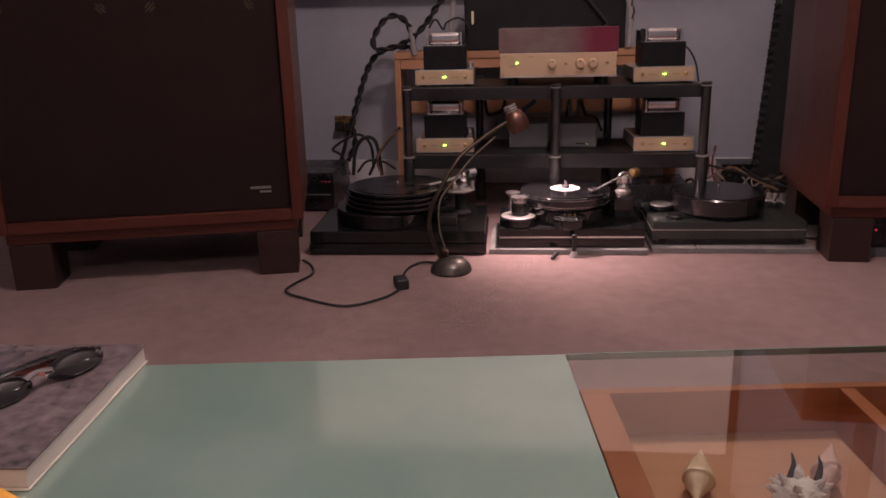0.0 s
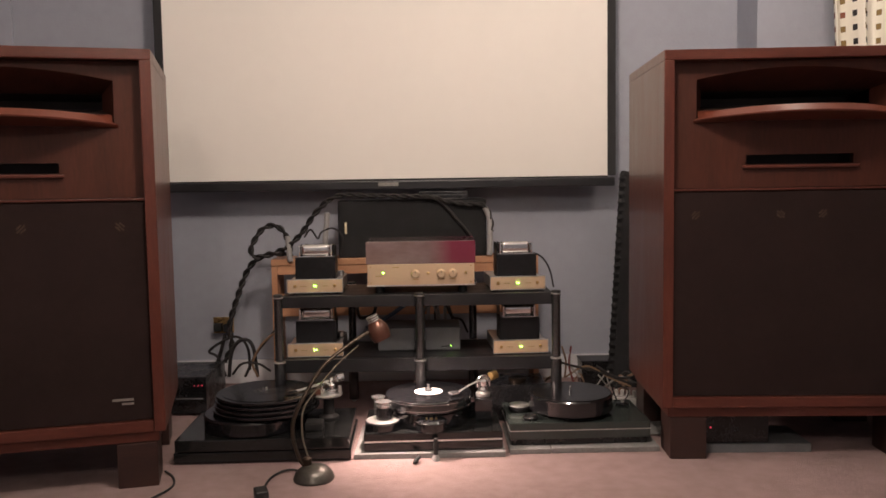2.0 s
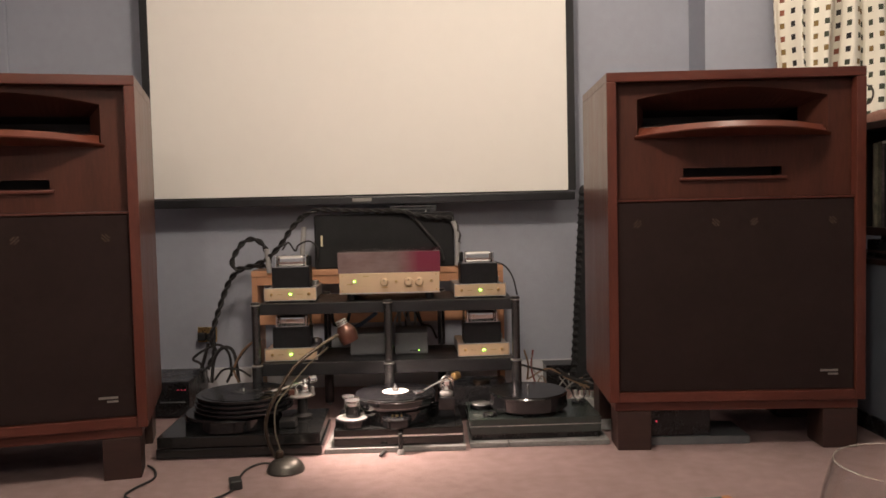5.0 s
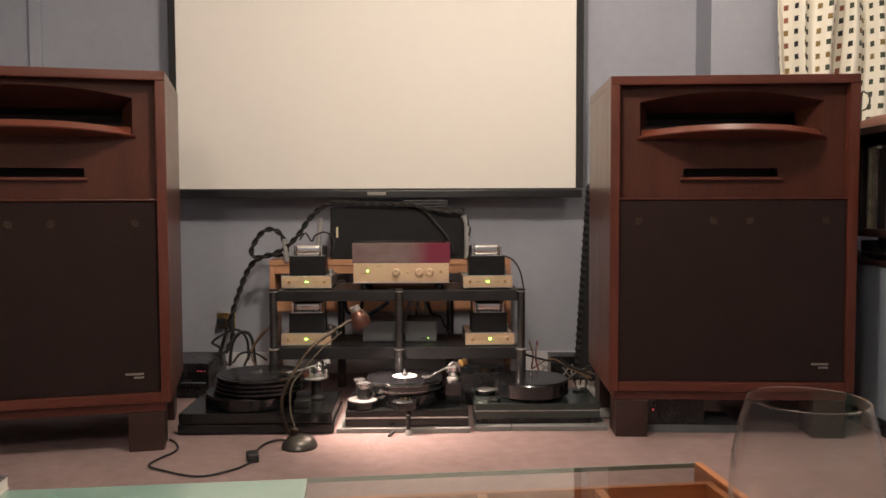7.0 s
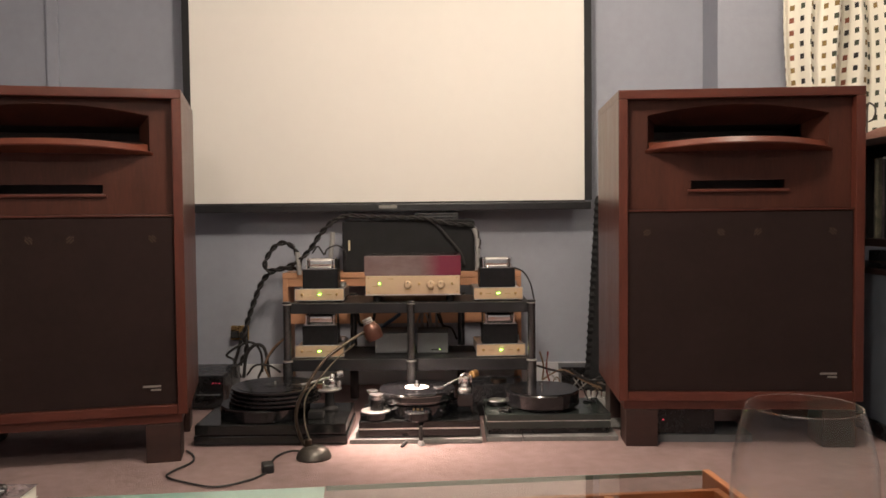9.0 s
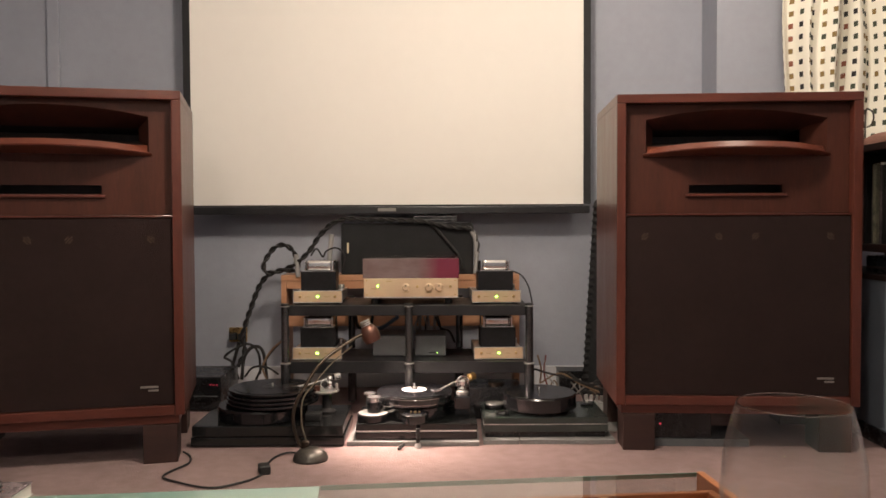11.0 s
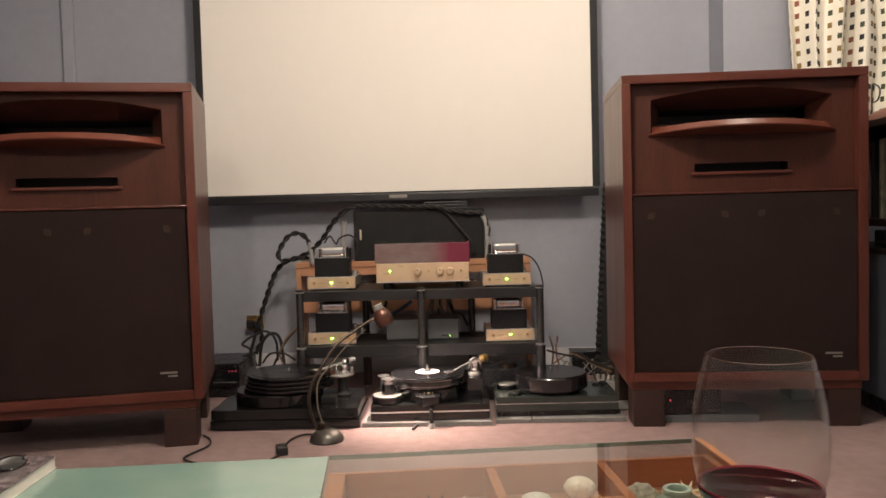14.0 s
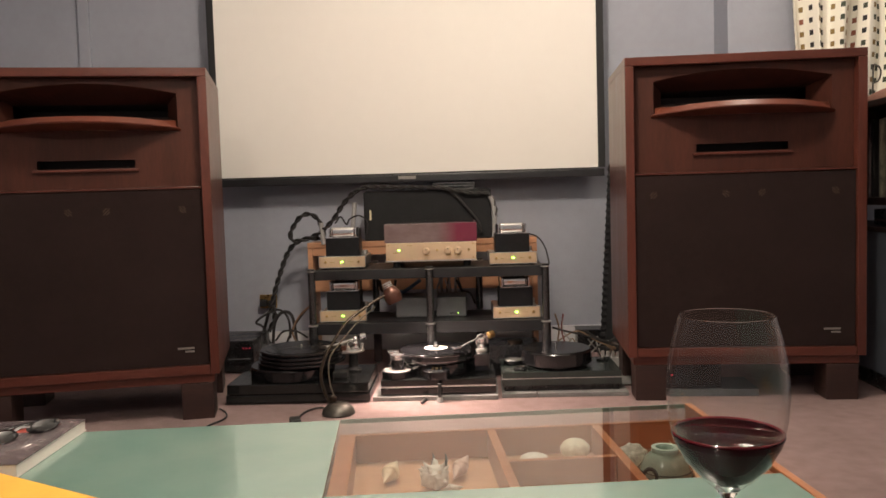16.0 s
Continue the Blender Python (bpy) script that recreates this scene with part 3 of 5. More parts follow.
def mono_amplifier(m):
    am = thing("mono_amplifier", "small amplifier with gold front plate, black box and chrome cap", "amplifier", m, "four amplifiers on the rack")
    chassis = part("chassis", box((-0.1, 0.006, 0.006), (0.1, 0.27, 0.05), 0.003), M_SILVER, am, "polished metal chassis")
    for fx in (-0.08, 0.08):
        for fy in (0.03, 0.24):
            part("foot", cyl(0.012, 0, 0.0065, at=(fx, fy, 0), seg=16), M_RUBBER, chassis)
    front = part("front_plate", box((-0.104, 0, 0.006), (0.104, 0.0055, 0.053), 0.002), M_GOLD, am, "brushed gold front plate")
    for sx in (-0.0032, 0.0032):
        part("led", cyl(0.0024, 0, 0.003, 0.0006, 12, m=pose(sx, -0.0001, 0.03, 90, 0, 0)), M_GREEN, front, "lit green indicator", True)
    part("plate_edge", box((-0.106, -0.001, 0.0532), (0.106, 0.008, 0.0555), 0.0008), M_SILVER, front, "bright metal edge")
    part("plate_edge", box((-0.106, -0.001, 0.0035), (0.106, 0.008, 0.0058), 0.0008), M_SILVER, front, "bright metal edge")
    for sx in (-0.1065, 0.1045):
        part("plate_edge", box((sx, -0.001, 0.006), (sx + 0.002, 0.008, 0.053), 0.0006), M_SILVER, front, "bright metal edge")
    for sx in (-0.075, 0.075):
        part("knob", lathe([(0.0065, 0), (0.0065, 0.002), (0.0045, 0.006), (0, 0.007)], 16, m=pose(sx, -0.0002, 0.03, 90, 0, 0)), M_BRASS, front, "", True)
    for sx in (-0.043, 0.040):
        part("lettering", box((sx - 0.012, -0.0006, 0.028), (sx + 0.012, 0, 0.0305)), M_BRASS, front)
    part("transformer_box", box((-0.077, 0.03, 0.051), (0.077, 0.13, 0.137), 0.004), M_AMPBLACK, am, "black transformer box")
    cap = part("chrome_cap", box((-0.0555, 0.042, 0.1405), (0.0555, 0.126, 0.184), 0.019, seg=5), M_CAP, am, "rounded chrome transformer cap", True)
    part("cap_flange", box((-0.068, 0.034, 0.1373), (0.068, 0.132, 0.1405), 0.001), M_CHROME, cap)
    for sx in (-0.064, 0.056):
        part("end_bell", box((sx, 0.040, 0.1406), (sx + 0.008, 0.13, 0.182), 0.0035, seg=3), M_CHROME, cap, "bright chrome end bell", True)
    part("back_box", box((-0.062, 0.14, 0.051), (0.062, 0.24, 0.172), 0.004), M_AMPBLACK, am, "tall black rear box")
    part("socket", cyl(0.014, 0, 0.02, at=(0.085, 0.16, 0.051), seg=16), M_SILVER, am, "", True)
    return am


amp = mono_amplifier(pose(-0.388, 0.0, 0.508, 0, 0, 1.5))
copy_thing(amp, pose(0.383, 0.0, 0.507, 0, 0, 3))
copy_thing(amp, pose(-0.392, 0.0, 0.2625, 0, 0, 2))
copy_thing(amp, pose(0.393, 0.0, 0.2625, 0, 0, 3))
# thin boards under the upper amplifiers
for bx in (-0.388, 0.383):
    solid("isolation_board", box((bx - 0.10, 0.002, 0.5035), (bx + 0.10, 0.28, 0.5065), 0.001), M_SATIN, "thin black board beneath an amplifier on the shelf", "board")

pre = thing("preamplifier", "gold-fronted preamplifier under a polished cover with painted plum and crimson reflections", "preamplifier", pose(0.015, 0.0, 0.5035))
part("body", box((-0.2, 0.008, 0.03), (0.2, 0.29, 0.108), 0.003), M_SATIN, pre, "black case")
for fx in (-0.16, 0.16):
    for fy in (0.04, 0.25):
        part("foot", cyl(0.016, 0, 0.0305, at=(fx, fy, 0), seg=20), M_RUBBER, pre, "", True)
fp = part("front_plate", box((-0.203, 0, 0.033), (0.203, 0.0075, 0.112), 0.002), M_GOLD, pre, "brushed gold front plate")
part("edge_strip", box((-0.206, -0.001, 0.028), (0.206, 0.0078, 0.0325), 0.001), M_SILVER, pre)
part("led", cyl(0.0032, 0, 0.003, 0.0006, 14, m=pose(-0.143, -0.0001, 0.0795, 90, 0, 0)), M_GREEN, fp, "lit green indicator", True)
for kx, kr in ((-0.021, 0.015), (0.077, 0.016), (0.121, 0.016)):
    kn = part("knob", lathe([(kr + 0.002, 0), (kr + 0.002, 0.003), (kr, 0.005), (kr * 0.92, 0.019), (kr * 0.8, 0.021), (0, 0.021)], 28,
                            m=pose(kx, -0.0002, 0.074, 90, 0, 0)), M_GOLD, fp, "gold control knob", True)
    part("pointer", box((kx - 0.001, -0.0218, 0.078), (kx + 0.001, -0.0211, 0.087)), M_RUBBER, kn)
for kx in (0.028, 0.170):
    sw = part("switch", lathe([(0.006, 0), (0.006, 0.002), (0.003, 0.003), (0.003, 0.012), (0, 0.013)], 14, m=pose(kx, -0.0002, 0.076, 70, 0, 0)), M_BRASS, fp, "", True)
for kx in (-0.19, 0.19):
    for kz in (0.042, 0.103):
        part("screw", lathe([(0.003, 0), (0.002, 0.0015), (0, 0.002)], 10, m=pose(kx, -0.0002, kz, 90, 0, 0)), M_BRASS, fp, "", True)
for a, z in ((-0.160, 0.066), (-0.095, 0.098), (-0.02, 0.052), (0.077, 0.052), (0.121, 0.052)):
    part("lettering", box((a - 0.012, -0.0006, z), (a + 0.012, 0, z + 0.003)), M_BRASS, fp)
part("cover", box((-0.208, 0.002, 0.1125), (0.208, 0.28, 0.198), 0.003), M_COVER_REFLECT, pre, "polished cover with plum and crimson reflections painted into its colour")

# two small grey boxes on the lower shelf
for x0, x1, nm in ((-0.16, -0.014, "plain"), (0.026, 0.164, "green")):
    gb = thing("power_supply_box", "small grey plastic box on the lower rack shelf", "box", pose((x0 + x1) / 2, 0.09, 0.2625), "grey boxes on the shelf")
    hw = (x1 - x0) / 2
    part("case", box((-hw, 0, 0.004), (hw, 0.2, 0.092), 0.006), M_GREYBOX, gb)
    part("base", box((-hw + 0.006, 0.004, 0), (hw - 0.006, 0.196, 0.0045)), M_RUBBER, gb)
    if nm == "green":
        part("led", cyl(0.0016, 0, 0.0015, 0.0004, 12, m=pose(hw - 0.037, 0.0006, 0.019, 90, 0, 0)), M_GREEN, gb, "small lit green indicator", True)
        part("lettering", box((hw - 0.075, -0.0006, 0.0165), (hw - 0.045, 0.0005, 0.0205)), M_SATIN, gb)

# wooden bench behind the rack with the black case on it
bench = thing("wooden_bench", "low oiled pine bench standing behind the rack", "bench", pose(-0.062, 0.45, 0))
part("bench_top", box((-0.58, -0.005, 0.575), (0.58, 0.17, 0.603), 0.004), M_PINE, bench)
part("rail", box((-0.554, -0.0, 0.535), (0.554, 0.018, 0.5745), 0.003), M_PINE, bench)
part("rail", box((-0.554, 0.0, 0.352), (0.554, 0.018, 0.45), 0.003), M_PINE, bench)
for sx in (-0.58, 0.555):
    part("leg", box((sx, 0.0, 0), (sx + 0.025, 0.16, 0.5745), 0.003), M_PINE, bench)

case = thing("black_case", "flat black cloth-covered case standing behind the preamplifier", "case", pose(-0.027, 0.46, 0.6035))
part("body", box((-0.322, 0, 0), (0.322, 0.11, 0.248), 0.01, seg=3), M_CASE, case)
part("edge_strip", box((-0.31, -0.002, 0.2485), (0.31, 0.10, 0.2525), 0.001), M_BAR, case)
part("sticker", box((-0.293, -0.0016, 0.105), (-0.284, -0.0002, 0.155)), M_LABEL, case, "narrow cream sticker")

# ---------------- turntables ----------------


def stone_slab(a, b):
    return solid("stone_slab", box(a, b, 0.003), M_STONE, "rough grey stone slab on the carpet under a turntable", "stone slab", group="slabs under the turntables")


stone_slab((-0.212, -0.41, 0), (0.296, -0.075, 0.018))
stone_slab((0.312, -0.386, 0), (0.452, -0.075, 0.018))
stone_slab((0.455, -0.384, 0), (0.82, -0.075, 0.018))

M_PLATTER = material("dark_acrylic", (0.007, 0.007, 0.008), 0.16, vary=0.2, scale=20)
# the one with the stacked heavy platter
tt1 = thing("turntable", "black turntable with deep ringed platter on a wide black plinth", "turntable", pose(-0.51, -0.43, 0, 0, 0, 1.5), "turntables on the floor")
part("plinth", box((-0.295, 0.002, 0.006), (0.29, 0.36, 0.040), 0.004), M_SLAB, tt1, "lower black plinth slab")
part("plinth", box((-0.29, 0.0, 0.044), (0.285, 0.36, 0.083), 0.004), M_SLAB, tt1, "upper black plinth slab")
for fx in (-0.25, 0.25):
    for fy in (0.05, 0.31):
        part("foot", cyl(0.02, 0, 0.0065, at=(fx, fy, 0), seg=16), M_RUBBER, tt1)
part("sub_chassis", lathe([(0, 0.084), (0.170, 0.084), (0.176, 0.088), (0.178, 0.128), (0.172, 0.134), (0, 0.134)], 64, m=Matrix.Translation((-0.055, 0.18, 0))), M_PLATTER, tt1, "wide black drum", True)
prof = [(0, 0.1345), (0.150, 0.1345), (0.158, 0.138)]
for k in range(3):
    r, z = 0.184 - 0.004 * k, 0.139 + 0.0155 * k
    prof += [(r - 0.008, z), (r - 0.001, z + 0.002), (r, z + 0.004), (r, z + 0.009), (r - 0.002, z + 0.011), (r - 0.010, z + 0.0125)]
prof += [(0.168, 0.187), (0.172, 0.189), (0.172, 0.1945), (0.169, 0.197), (0, 0.197)]
PC = Matrix.Translation((-0.018, 0.19, 0))
pl = part("platter", lathe(prof, 72, m=PC), M_PLATTER, tt1, "deep black ringed platter", True)
part("record", lathe([(0, 0.1972), (0.15, 0.1972), (0.151, 0.1985), (0.05, 0.199), (0, 0.199)], 64, m=PC), M_VINYL, pl, "", True)
part("label", lathe([(0, 0.1992), (0.05, 0.1992), (0.05, 0.1995), (0, 0.1995)], 40, m=PC), M_SATIN, pl, "dark record label", True)
part("spindle", cyl(0.004, 0.1996, 0.211, 0.001, 14, (-0.018, 0.19, 0)), M_SILVER, pl, "", True)
pod = part("arm_column", lathe([(0, 0.084), (0.034, 0.084), (0.036, 0.09), (0.020, 0.10), (0.018, 0.165), (0, 0.165)], 32, m=Matrix.Translation((0.195, 0.235, 0))), M_RUBBER, tt1, "black arm column", True)
part("arm_plate", lathe([(0, 0.1652), (0.050, 0.1652), (0.058, 0.170), (0.058, 0.174), (0.054, 0.177), (0, 0.177)], 44, m=Matrix.Translation((0.188, 0.228, 0))), M_SILVER, pod, "dull silver round arm plate", True)
part("arm_base", cyl(0.024, 0.1772, 0.189, 0.002, 28, (0.205, 0.23, 0)), M_CHROME, pod, "", True)
part("pivot", lathe([(0, 0.189), (0.014, 0.189), (0.014, 0.203), (0.009, 0.209), (0.013, 0.222), (0.007, 0.232), (0, 0.234)], 20, m=Matrix.Translation((0.208, 0.228, 0))), M_CHROME, pod, "", True)
part("arm_tube", tube([(0.208, 0.228, 0.222), (0.17, 0.205, 0.214), (0.13, 0.17, 0.209), (0.09, 0.145, 0.205)], 0.0042, 10), M_SILVER, pod, "slim silver tonearm", True)
part("headshell", box((-0.018, -0.009, -0.003), (0.018, 0.009, 0.003), 0.002), M_SATIN, pod).matrix_local = pose(0.078, 0.138, 0.2055, 0, 0, 32)
part("counterweight", cyl(0.015, -0.012, 0.018, 0.003, 22, m=pose(0.232, 0.243, 0.226, 0, 84, 30)), M_CHROME, pod, "", True)
part("cue_lever", tube([(0.182, 0.205, 0.178), (0.176, 0.195, 0.206), (0.190, 0.188, 0.220), (0.205, 0.186, 0.216)], 0.0032, 8), M_CHROME, pod, "", True)
part("arm_clip", box((0.150, 0.190, 0.1775), (0.172, 0.207, 0.198), 0.003), M_COPPER, pod, "copper-coloured arm rest")
part("bias_weight", cyl(0.007, 0.1775, 0.205, 0.002, 16, (0.238, 0.212, 0)), M_SILVER, pod, "", True)
part("motor", box((0.13, 0.07, 0.084), (0.19, 0.13, 0.112), 0.006), M_RUBBER, tt1, "small black motor block")

# the one in the middle with bright metal rims
tt2 = thing("turntable", "black and chrome turntable with motor pod and record under the lamp", "turntable", pose(0.055, -0.39, 0.018, 0, 0, 1.5), "turntables on the floor")
part("plinth", box((-0.234, 0.0, 0.004), (0.234, 0.312, 0.032), 0.003), M_SLAB, tt2, "lower black slab")
part("plinth", box((-0.234, 0.002, 0.038), (0.234, 0.312, 0.064), 0.003), M_SLAB, tt2, "upper black slab")
part("spacer", box((-0.232, 0.003, 0.0325), (0.232, 0.30, 0.0378)), M_SILVER, tt2)
part("base_sheet", box((-0.22, 0.01, 0), (0.22, 0.30, 0.0038)), M_RUBBER, tt2)
cx, cy = -0.012, 0.166
dr = part("bearing_drum", lathe([(0, 0.0645), (0.136, 0.0645), (0.141, 0.069), (0.141, 0.112), (0.137, 0.1155), (0, 0.1155)], 64, m=Matrix.Translation((cx, cy, 0))), M_PIANO, tt2, "glossy black drum", True)
bm = bmesh.new()
for k, wd in enumerate((0.006, 0.010, 0.005)):
    box((cx - 0.010 + k * 0.016 - wd / 2, cy - 0.1432, 0.100), (cx - 0.010 + k * 0.016 + wd / 2, cy - 0.1405, 0.108), bm=bm)
part("lettering", bm, M_BRASS, dr, "small gold maker's marks")
p2 = part("platter", lathe([(0, 0.116), (0.146, 0.116), (0.150, 0.119), (0.152, 0.124), (0.152, 0.157), (0.149, 0.160), (0, 0.160)], 72, m=Matrix.Translation((cx, cy, 0))), M_PIANO, tt2, "glossy black platter", True)
for zz in (0.128, 0.150):
    part("rim_line", lathe([(0.1518, zz), (0.1526, zz + 0.0004), (0.1526, zz + 0.0010), (0.1518, zz + 0.0014)], 72, m=Matrix.Translation((cx, cy, 0))), M_CHROME, p2, "thin chrome line", True)
rec = part("record", lathe([(0, 0.1605), (0.149, 0.1605), (0.15, 0.162), (0.06, 0.163), (0, 0.163)], 64, m=Matrix.Translation((cx, cy, 0))), M_VINYL, p2, "", True)
part("label", lathe([(0, 0.1636), (0.05, 0.1636), (0.05, 0.1639), (0, 0.1639)], 40, m=Matrix.Translation((cx, cy, 0))), M_PAPER, rec, "white record label", True)
part("clamp", lathe([(0, 0.164), (0.015, 0.164), (0.014, 0.172), (0.006, 0.178), (0.004, 0.19), (0, 0.191)], 24, m=Matrix.Translation((cx, cy, 0))), M_CHROME, rec, "", True)
for fx, fy in ((-0.005, 0.030), (0.11, 0.2), (-0.11, 0.22)):
    ft = part("support_pod", lathe([(0, 0.0645), (0.048, 0.0645), (0.052, 0.07), (0.052, 0.098), (0.046, 0.104), (0, 0.104)], 36, m=Matrix.Translation((fx, fy, 0))), M_PIANO, tt2, "", True)
    part("rim_band", lathe([(0.0525, 0.094), (0.054, 0.095), (0.054, 0.0965), (0.0525, 0.0975)], 36, m=Matrix.Translation((fx, fy, 0))), M_SATIN, ft, "", True)
mp_ = part("motor_pod", lathe([(0, 0.0645), (0.058, 0.0645), (0.061, 0.068), (0.061, 0.09), (0.058, 0.093), (0, 0.093)], 40, m=Matrix.Translation((-0.172, 0.065, 0))), M_PIANO, tt2, "round motor pod", True)
part("pod_top", cyl(0.057, 0.0932, 0.0955, 0.001, 40, (-0.172, 0.065, 0)), M_SILVER, mp_, "bright metal top disc", True)
part("motor", cyl(0.027, 0.0957, 0.136, 0.002, 28, (-0.168, 0.068, 0)), M_SATIN, mp_, "", True)
part("pulley", lathe([(0, 0.1362), (0.022, 0.1362), (0.022, 0.140), (0.03, 0.142), (0.03, 0.146), (0.018, 0.148), (0.018, 0.152), (0.028, 0.153), (0.028, 0.157), (0, 0.157)], 28, m=Matrix.Translation((-0.168, 0.068, 0))), M_CHROME, mp_, "", True)
part("pulley", lathe([(0, 0.066), (0.016, 0.066), (0.016, 0.150), (0.024, 0.152), (0.024, 0.158), (0, 0.158)], 24, m=Matrix.Translation((-0.19, 0.135, 0))), M_CHROME, mp_, "", True)
ar = part("arm_tower", box((0.150, 0.125, 0.0645), (0.212, 0.21, 0.142), 0.006), M_PIANO, tt2, "black arm block")
part("arm_base", cyl(0.026, 0.1422, 0.156, 0.002, 28, (0.182, 0.165, 0)), M_SILVER, ar, "silver arm collar", True)
part("pivot", lathe([(0, 0.156), (0.016, 0.156), (0.018, 0.166), (0.012, 0.176), (0.020, 0.184), (0.021, 0.198), (0.012, 0.206), (0, 0.208)], 28, m=Matrix.Translation((0.182, 0.165, 0))), M_CHROME, ar, "chrome pivot housing", True)
part("yoke", tube([(0.160, 0.150, 0.178), (0.163, 0.150, 0.205), (0.182, 0.160, 0.216), (0.205, 0.172, 0.205), (0.208, 0.174, 0.176)], 0.004, 8), M_CHROME, ar, "", True)
part("arm_tube", tube([(0.205, 0.185, 0.205), (0.16, 0.148, 0.199), (0.115, 0.118, 0.184), (0.085, 0.100, 0.172)], 0.0030, 10), M_SILVER, ar, "silver tonearm", True)
part("headshell", box((-0.012, -0.022, -0.006), (0.012, 0.012, 0.004), 0.003), M_CHROME, ar).matrix_local = pose(0.08, 0.096, 0.1745, 0, 0, -55)
part("cartridge", box((-0.008, -0.016, -0.008), (0.008, 0.004, -0.0062), 0.0008), M_RUBBER, ar).matrix_local = pose(0.08, 0.096, 0.1745, 0, 0, -55)
part("counterweight", cyl(0.016, -0.010, 0.020, 0.003, 24, m=pose(0.218, 0.194, 0.207, 0, 84, 38)), M_BRASS, ar, "gold counterweight", True)
part("finger_lift", tube([(0.083, 0.090, 0.175), (0.092, 0.080, 0.180), (0.098, 0.074, 0.188)], 0.0016, 6), M_CHROME, ar, "", True)

# the flat slate one
tt3 = thing("turntable", "dark slate turntable with thick black platter on stone slabs", "turntable", pose(0.557, -0.355, 0.018, 0, 0, 1), "turntables on the floor")
part("plinth", box((-0.235, 0.012, 0.0), (0.232, 0.28, 0.022), 0.003), M_SATIN, tt3, "recessed black base")
part("plinth", box((-0.242, 0.0, 0.0225), (0.24, 0.28, 0.052), 0.004), M_GREENSLAB, tt3, "dark slate slab")
part("plinth", box((-0.242, 0.0, 0.054), (0.24, 0.28, 0.080), 0.004), M_GREENSLAB, tt3, "dark slate slab")
cx, cy = -0.01, 0.135
p3 = part("platter", lathe([(0, 0.0805), (0.11, 0.0805), (0.11, 0.092), (0.142, 0.094), (0.148, 0.098), (0.148, 0.146), (0.144, 0.151), (0, 0.151)], 72, m=Matrix.Translation((cx, cy, 0))), M_PIANO, tt3, "thick glossy black platter", True)
part("mat", lathe([(0, 0.1515), (0.142, 0.1515), (0.142, 0.154), (0, 0.154)], 56, m=Matrix.Translation((cx, cy, 0))), M_VINYL, p3, "", True)
part("spindle", cyl(0.004, 0.154, 0.172, 0.001, 14, (cx, cy, 0)), M_CHROME, p3, "", True)
part("slab_line", box((-0.2425, -0.0006, 0.0515), (0.2405, 0.27, 0.0542), 0.0008), M_SILVER, tt3, "thin bright joint line")
mt3 = part("motor", lathe([(0, 0.0805), (0.038, 0.0805), (0.040, 0.084), (0.040, 0.096), (0.037, 0.0985), (0, 0.0985)], 36, m=Matrix.Translation((-0.19, 0.165, 0))), M_SATIN, tt3, "black motor drum", True)
part("motor_cap", lathe([(0, 0.0987), (0.037, 0.0987), (0.036, 0.103), (0.012, 0.1045), (0, 0.1045)], 36, m=Matrix.Translation((-0.19, 0.165, 0))), M_SILVER, mt3, "dull silver motor cap", True)
part("control_knob", lathe([(0, 0.0805), (0.026, 0.0805), (0.028, 0.088), (0.022, 0.094), (0.016, 0.091), (0, 0.091)], 28, m=Matrix.Translation((-0.165, 0.05, 0))), M_SATIN, tt3, "", True)
a3 = part("arm_mount", lathe([(0, 0.0805), (0.026, 0.0805), (0.026, 0.087), (0.012, 0.089), (0, 0.089)], 28, m=Matrix.Translation((0.195, 0.205, 0))), M_SATIN, tt3, "empty black arm mount", True)
part("nut", cyl(0.006, 0.0892, 0.096, 0.001, 6, (0.195, 0.205, 0)), M_SILVER, a3, "", True)

# ---------------- the desk lamp on the carpet ----------------
lamp = thing("desk_lamp", "small gooseneck lamp with bronze dome base and copper shade, lit", "lamp")
LB = Vector((-0.32, -0.585, 0))
part("base", lathe([(0, 0), (0.062, 0), (0.064, 0.006), (0.058, 0.022), (0.042, 0.038), (0.02, 0.046), (0, 0.048)], 44, m=Matrix.Translation(LB)), M_LAMPB, lamp, "dull bronze dome base", True)
part("arm", tube([(-0.345, -0.583, 0.035), (-0.367, -0.575, 0.068), (-0.386, -0.565, 0.134), (-0.380, -0.55, 0.192), (-0.352, -0.53, 0.25), (-0.296, -0.48, 0.335), (-0.22, -0.42, 0.39), (-0.168, -0.385, 0.42), (-0.135, -0.366, 0.432)], 0.0062, 10), M_LAMPARM, lamp, "bent brass gooseneck", True)
part("stay_wire", tube([(-0.328, -0.58, 0.04), (-0.341, -0.57, 0.075), (-0.356, -0.56, 0.132), (-0.354, -0.54, 0.211), (-0.315, -0.50, 0.265), (-0.259, -0.45, 0.329), (-0.19, -0.40, 0.385)], 0.0026, 8), M_SILVERED, lamp, "thin tarnished second rod", True)
part("collar", lathe([(0.014, 0), (0.014, 0.03), (0.009, 0.034), (0, 0.034)], 18, m=Matrix.Translation((-0.34, -0.58, 0.035))), M_LAMPARM, lamp, "", True)
HEAD = Vector((-0.125, -0.362, 0.428))
AIM = Vector((0.07, -0.36, 0.0))
hm = look(HEAD, AIM)
shade = part("shade", lathe([(0.012, 0.052), (0.017, 0.048), (0.018, 0.036), (0.026, 0.028), (0.035, 0.008), (0.036, -0.012), (0.031, -0.034), (0.029, -0.034), (0.033, -0.012), (0.032, 0.006), (0.022, 0.022), (0.0, 0.026)], 36, m=hm), M_COPPER, lamp, "rounded copper lamp shade", True)
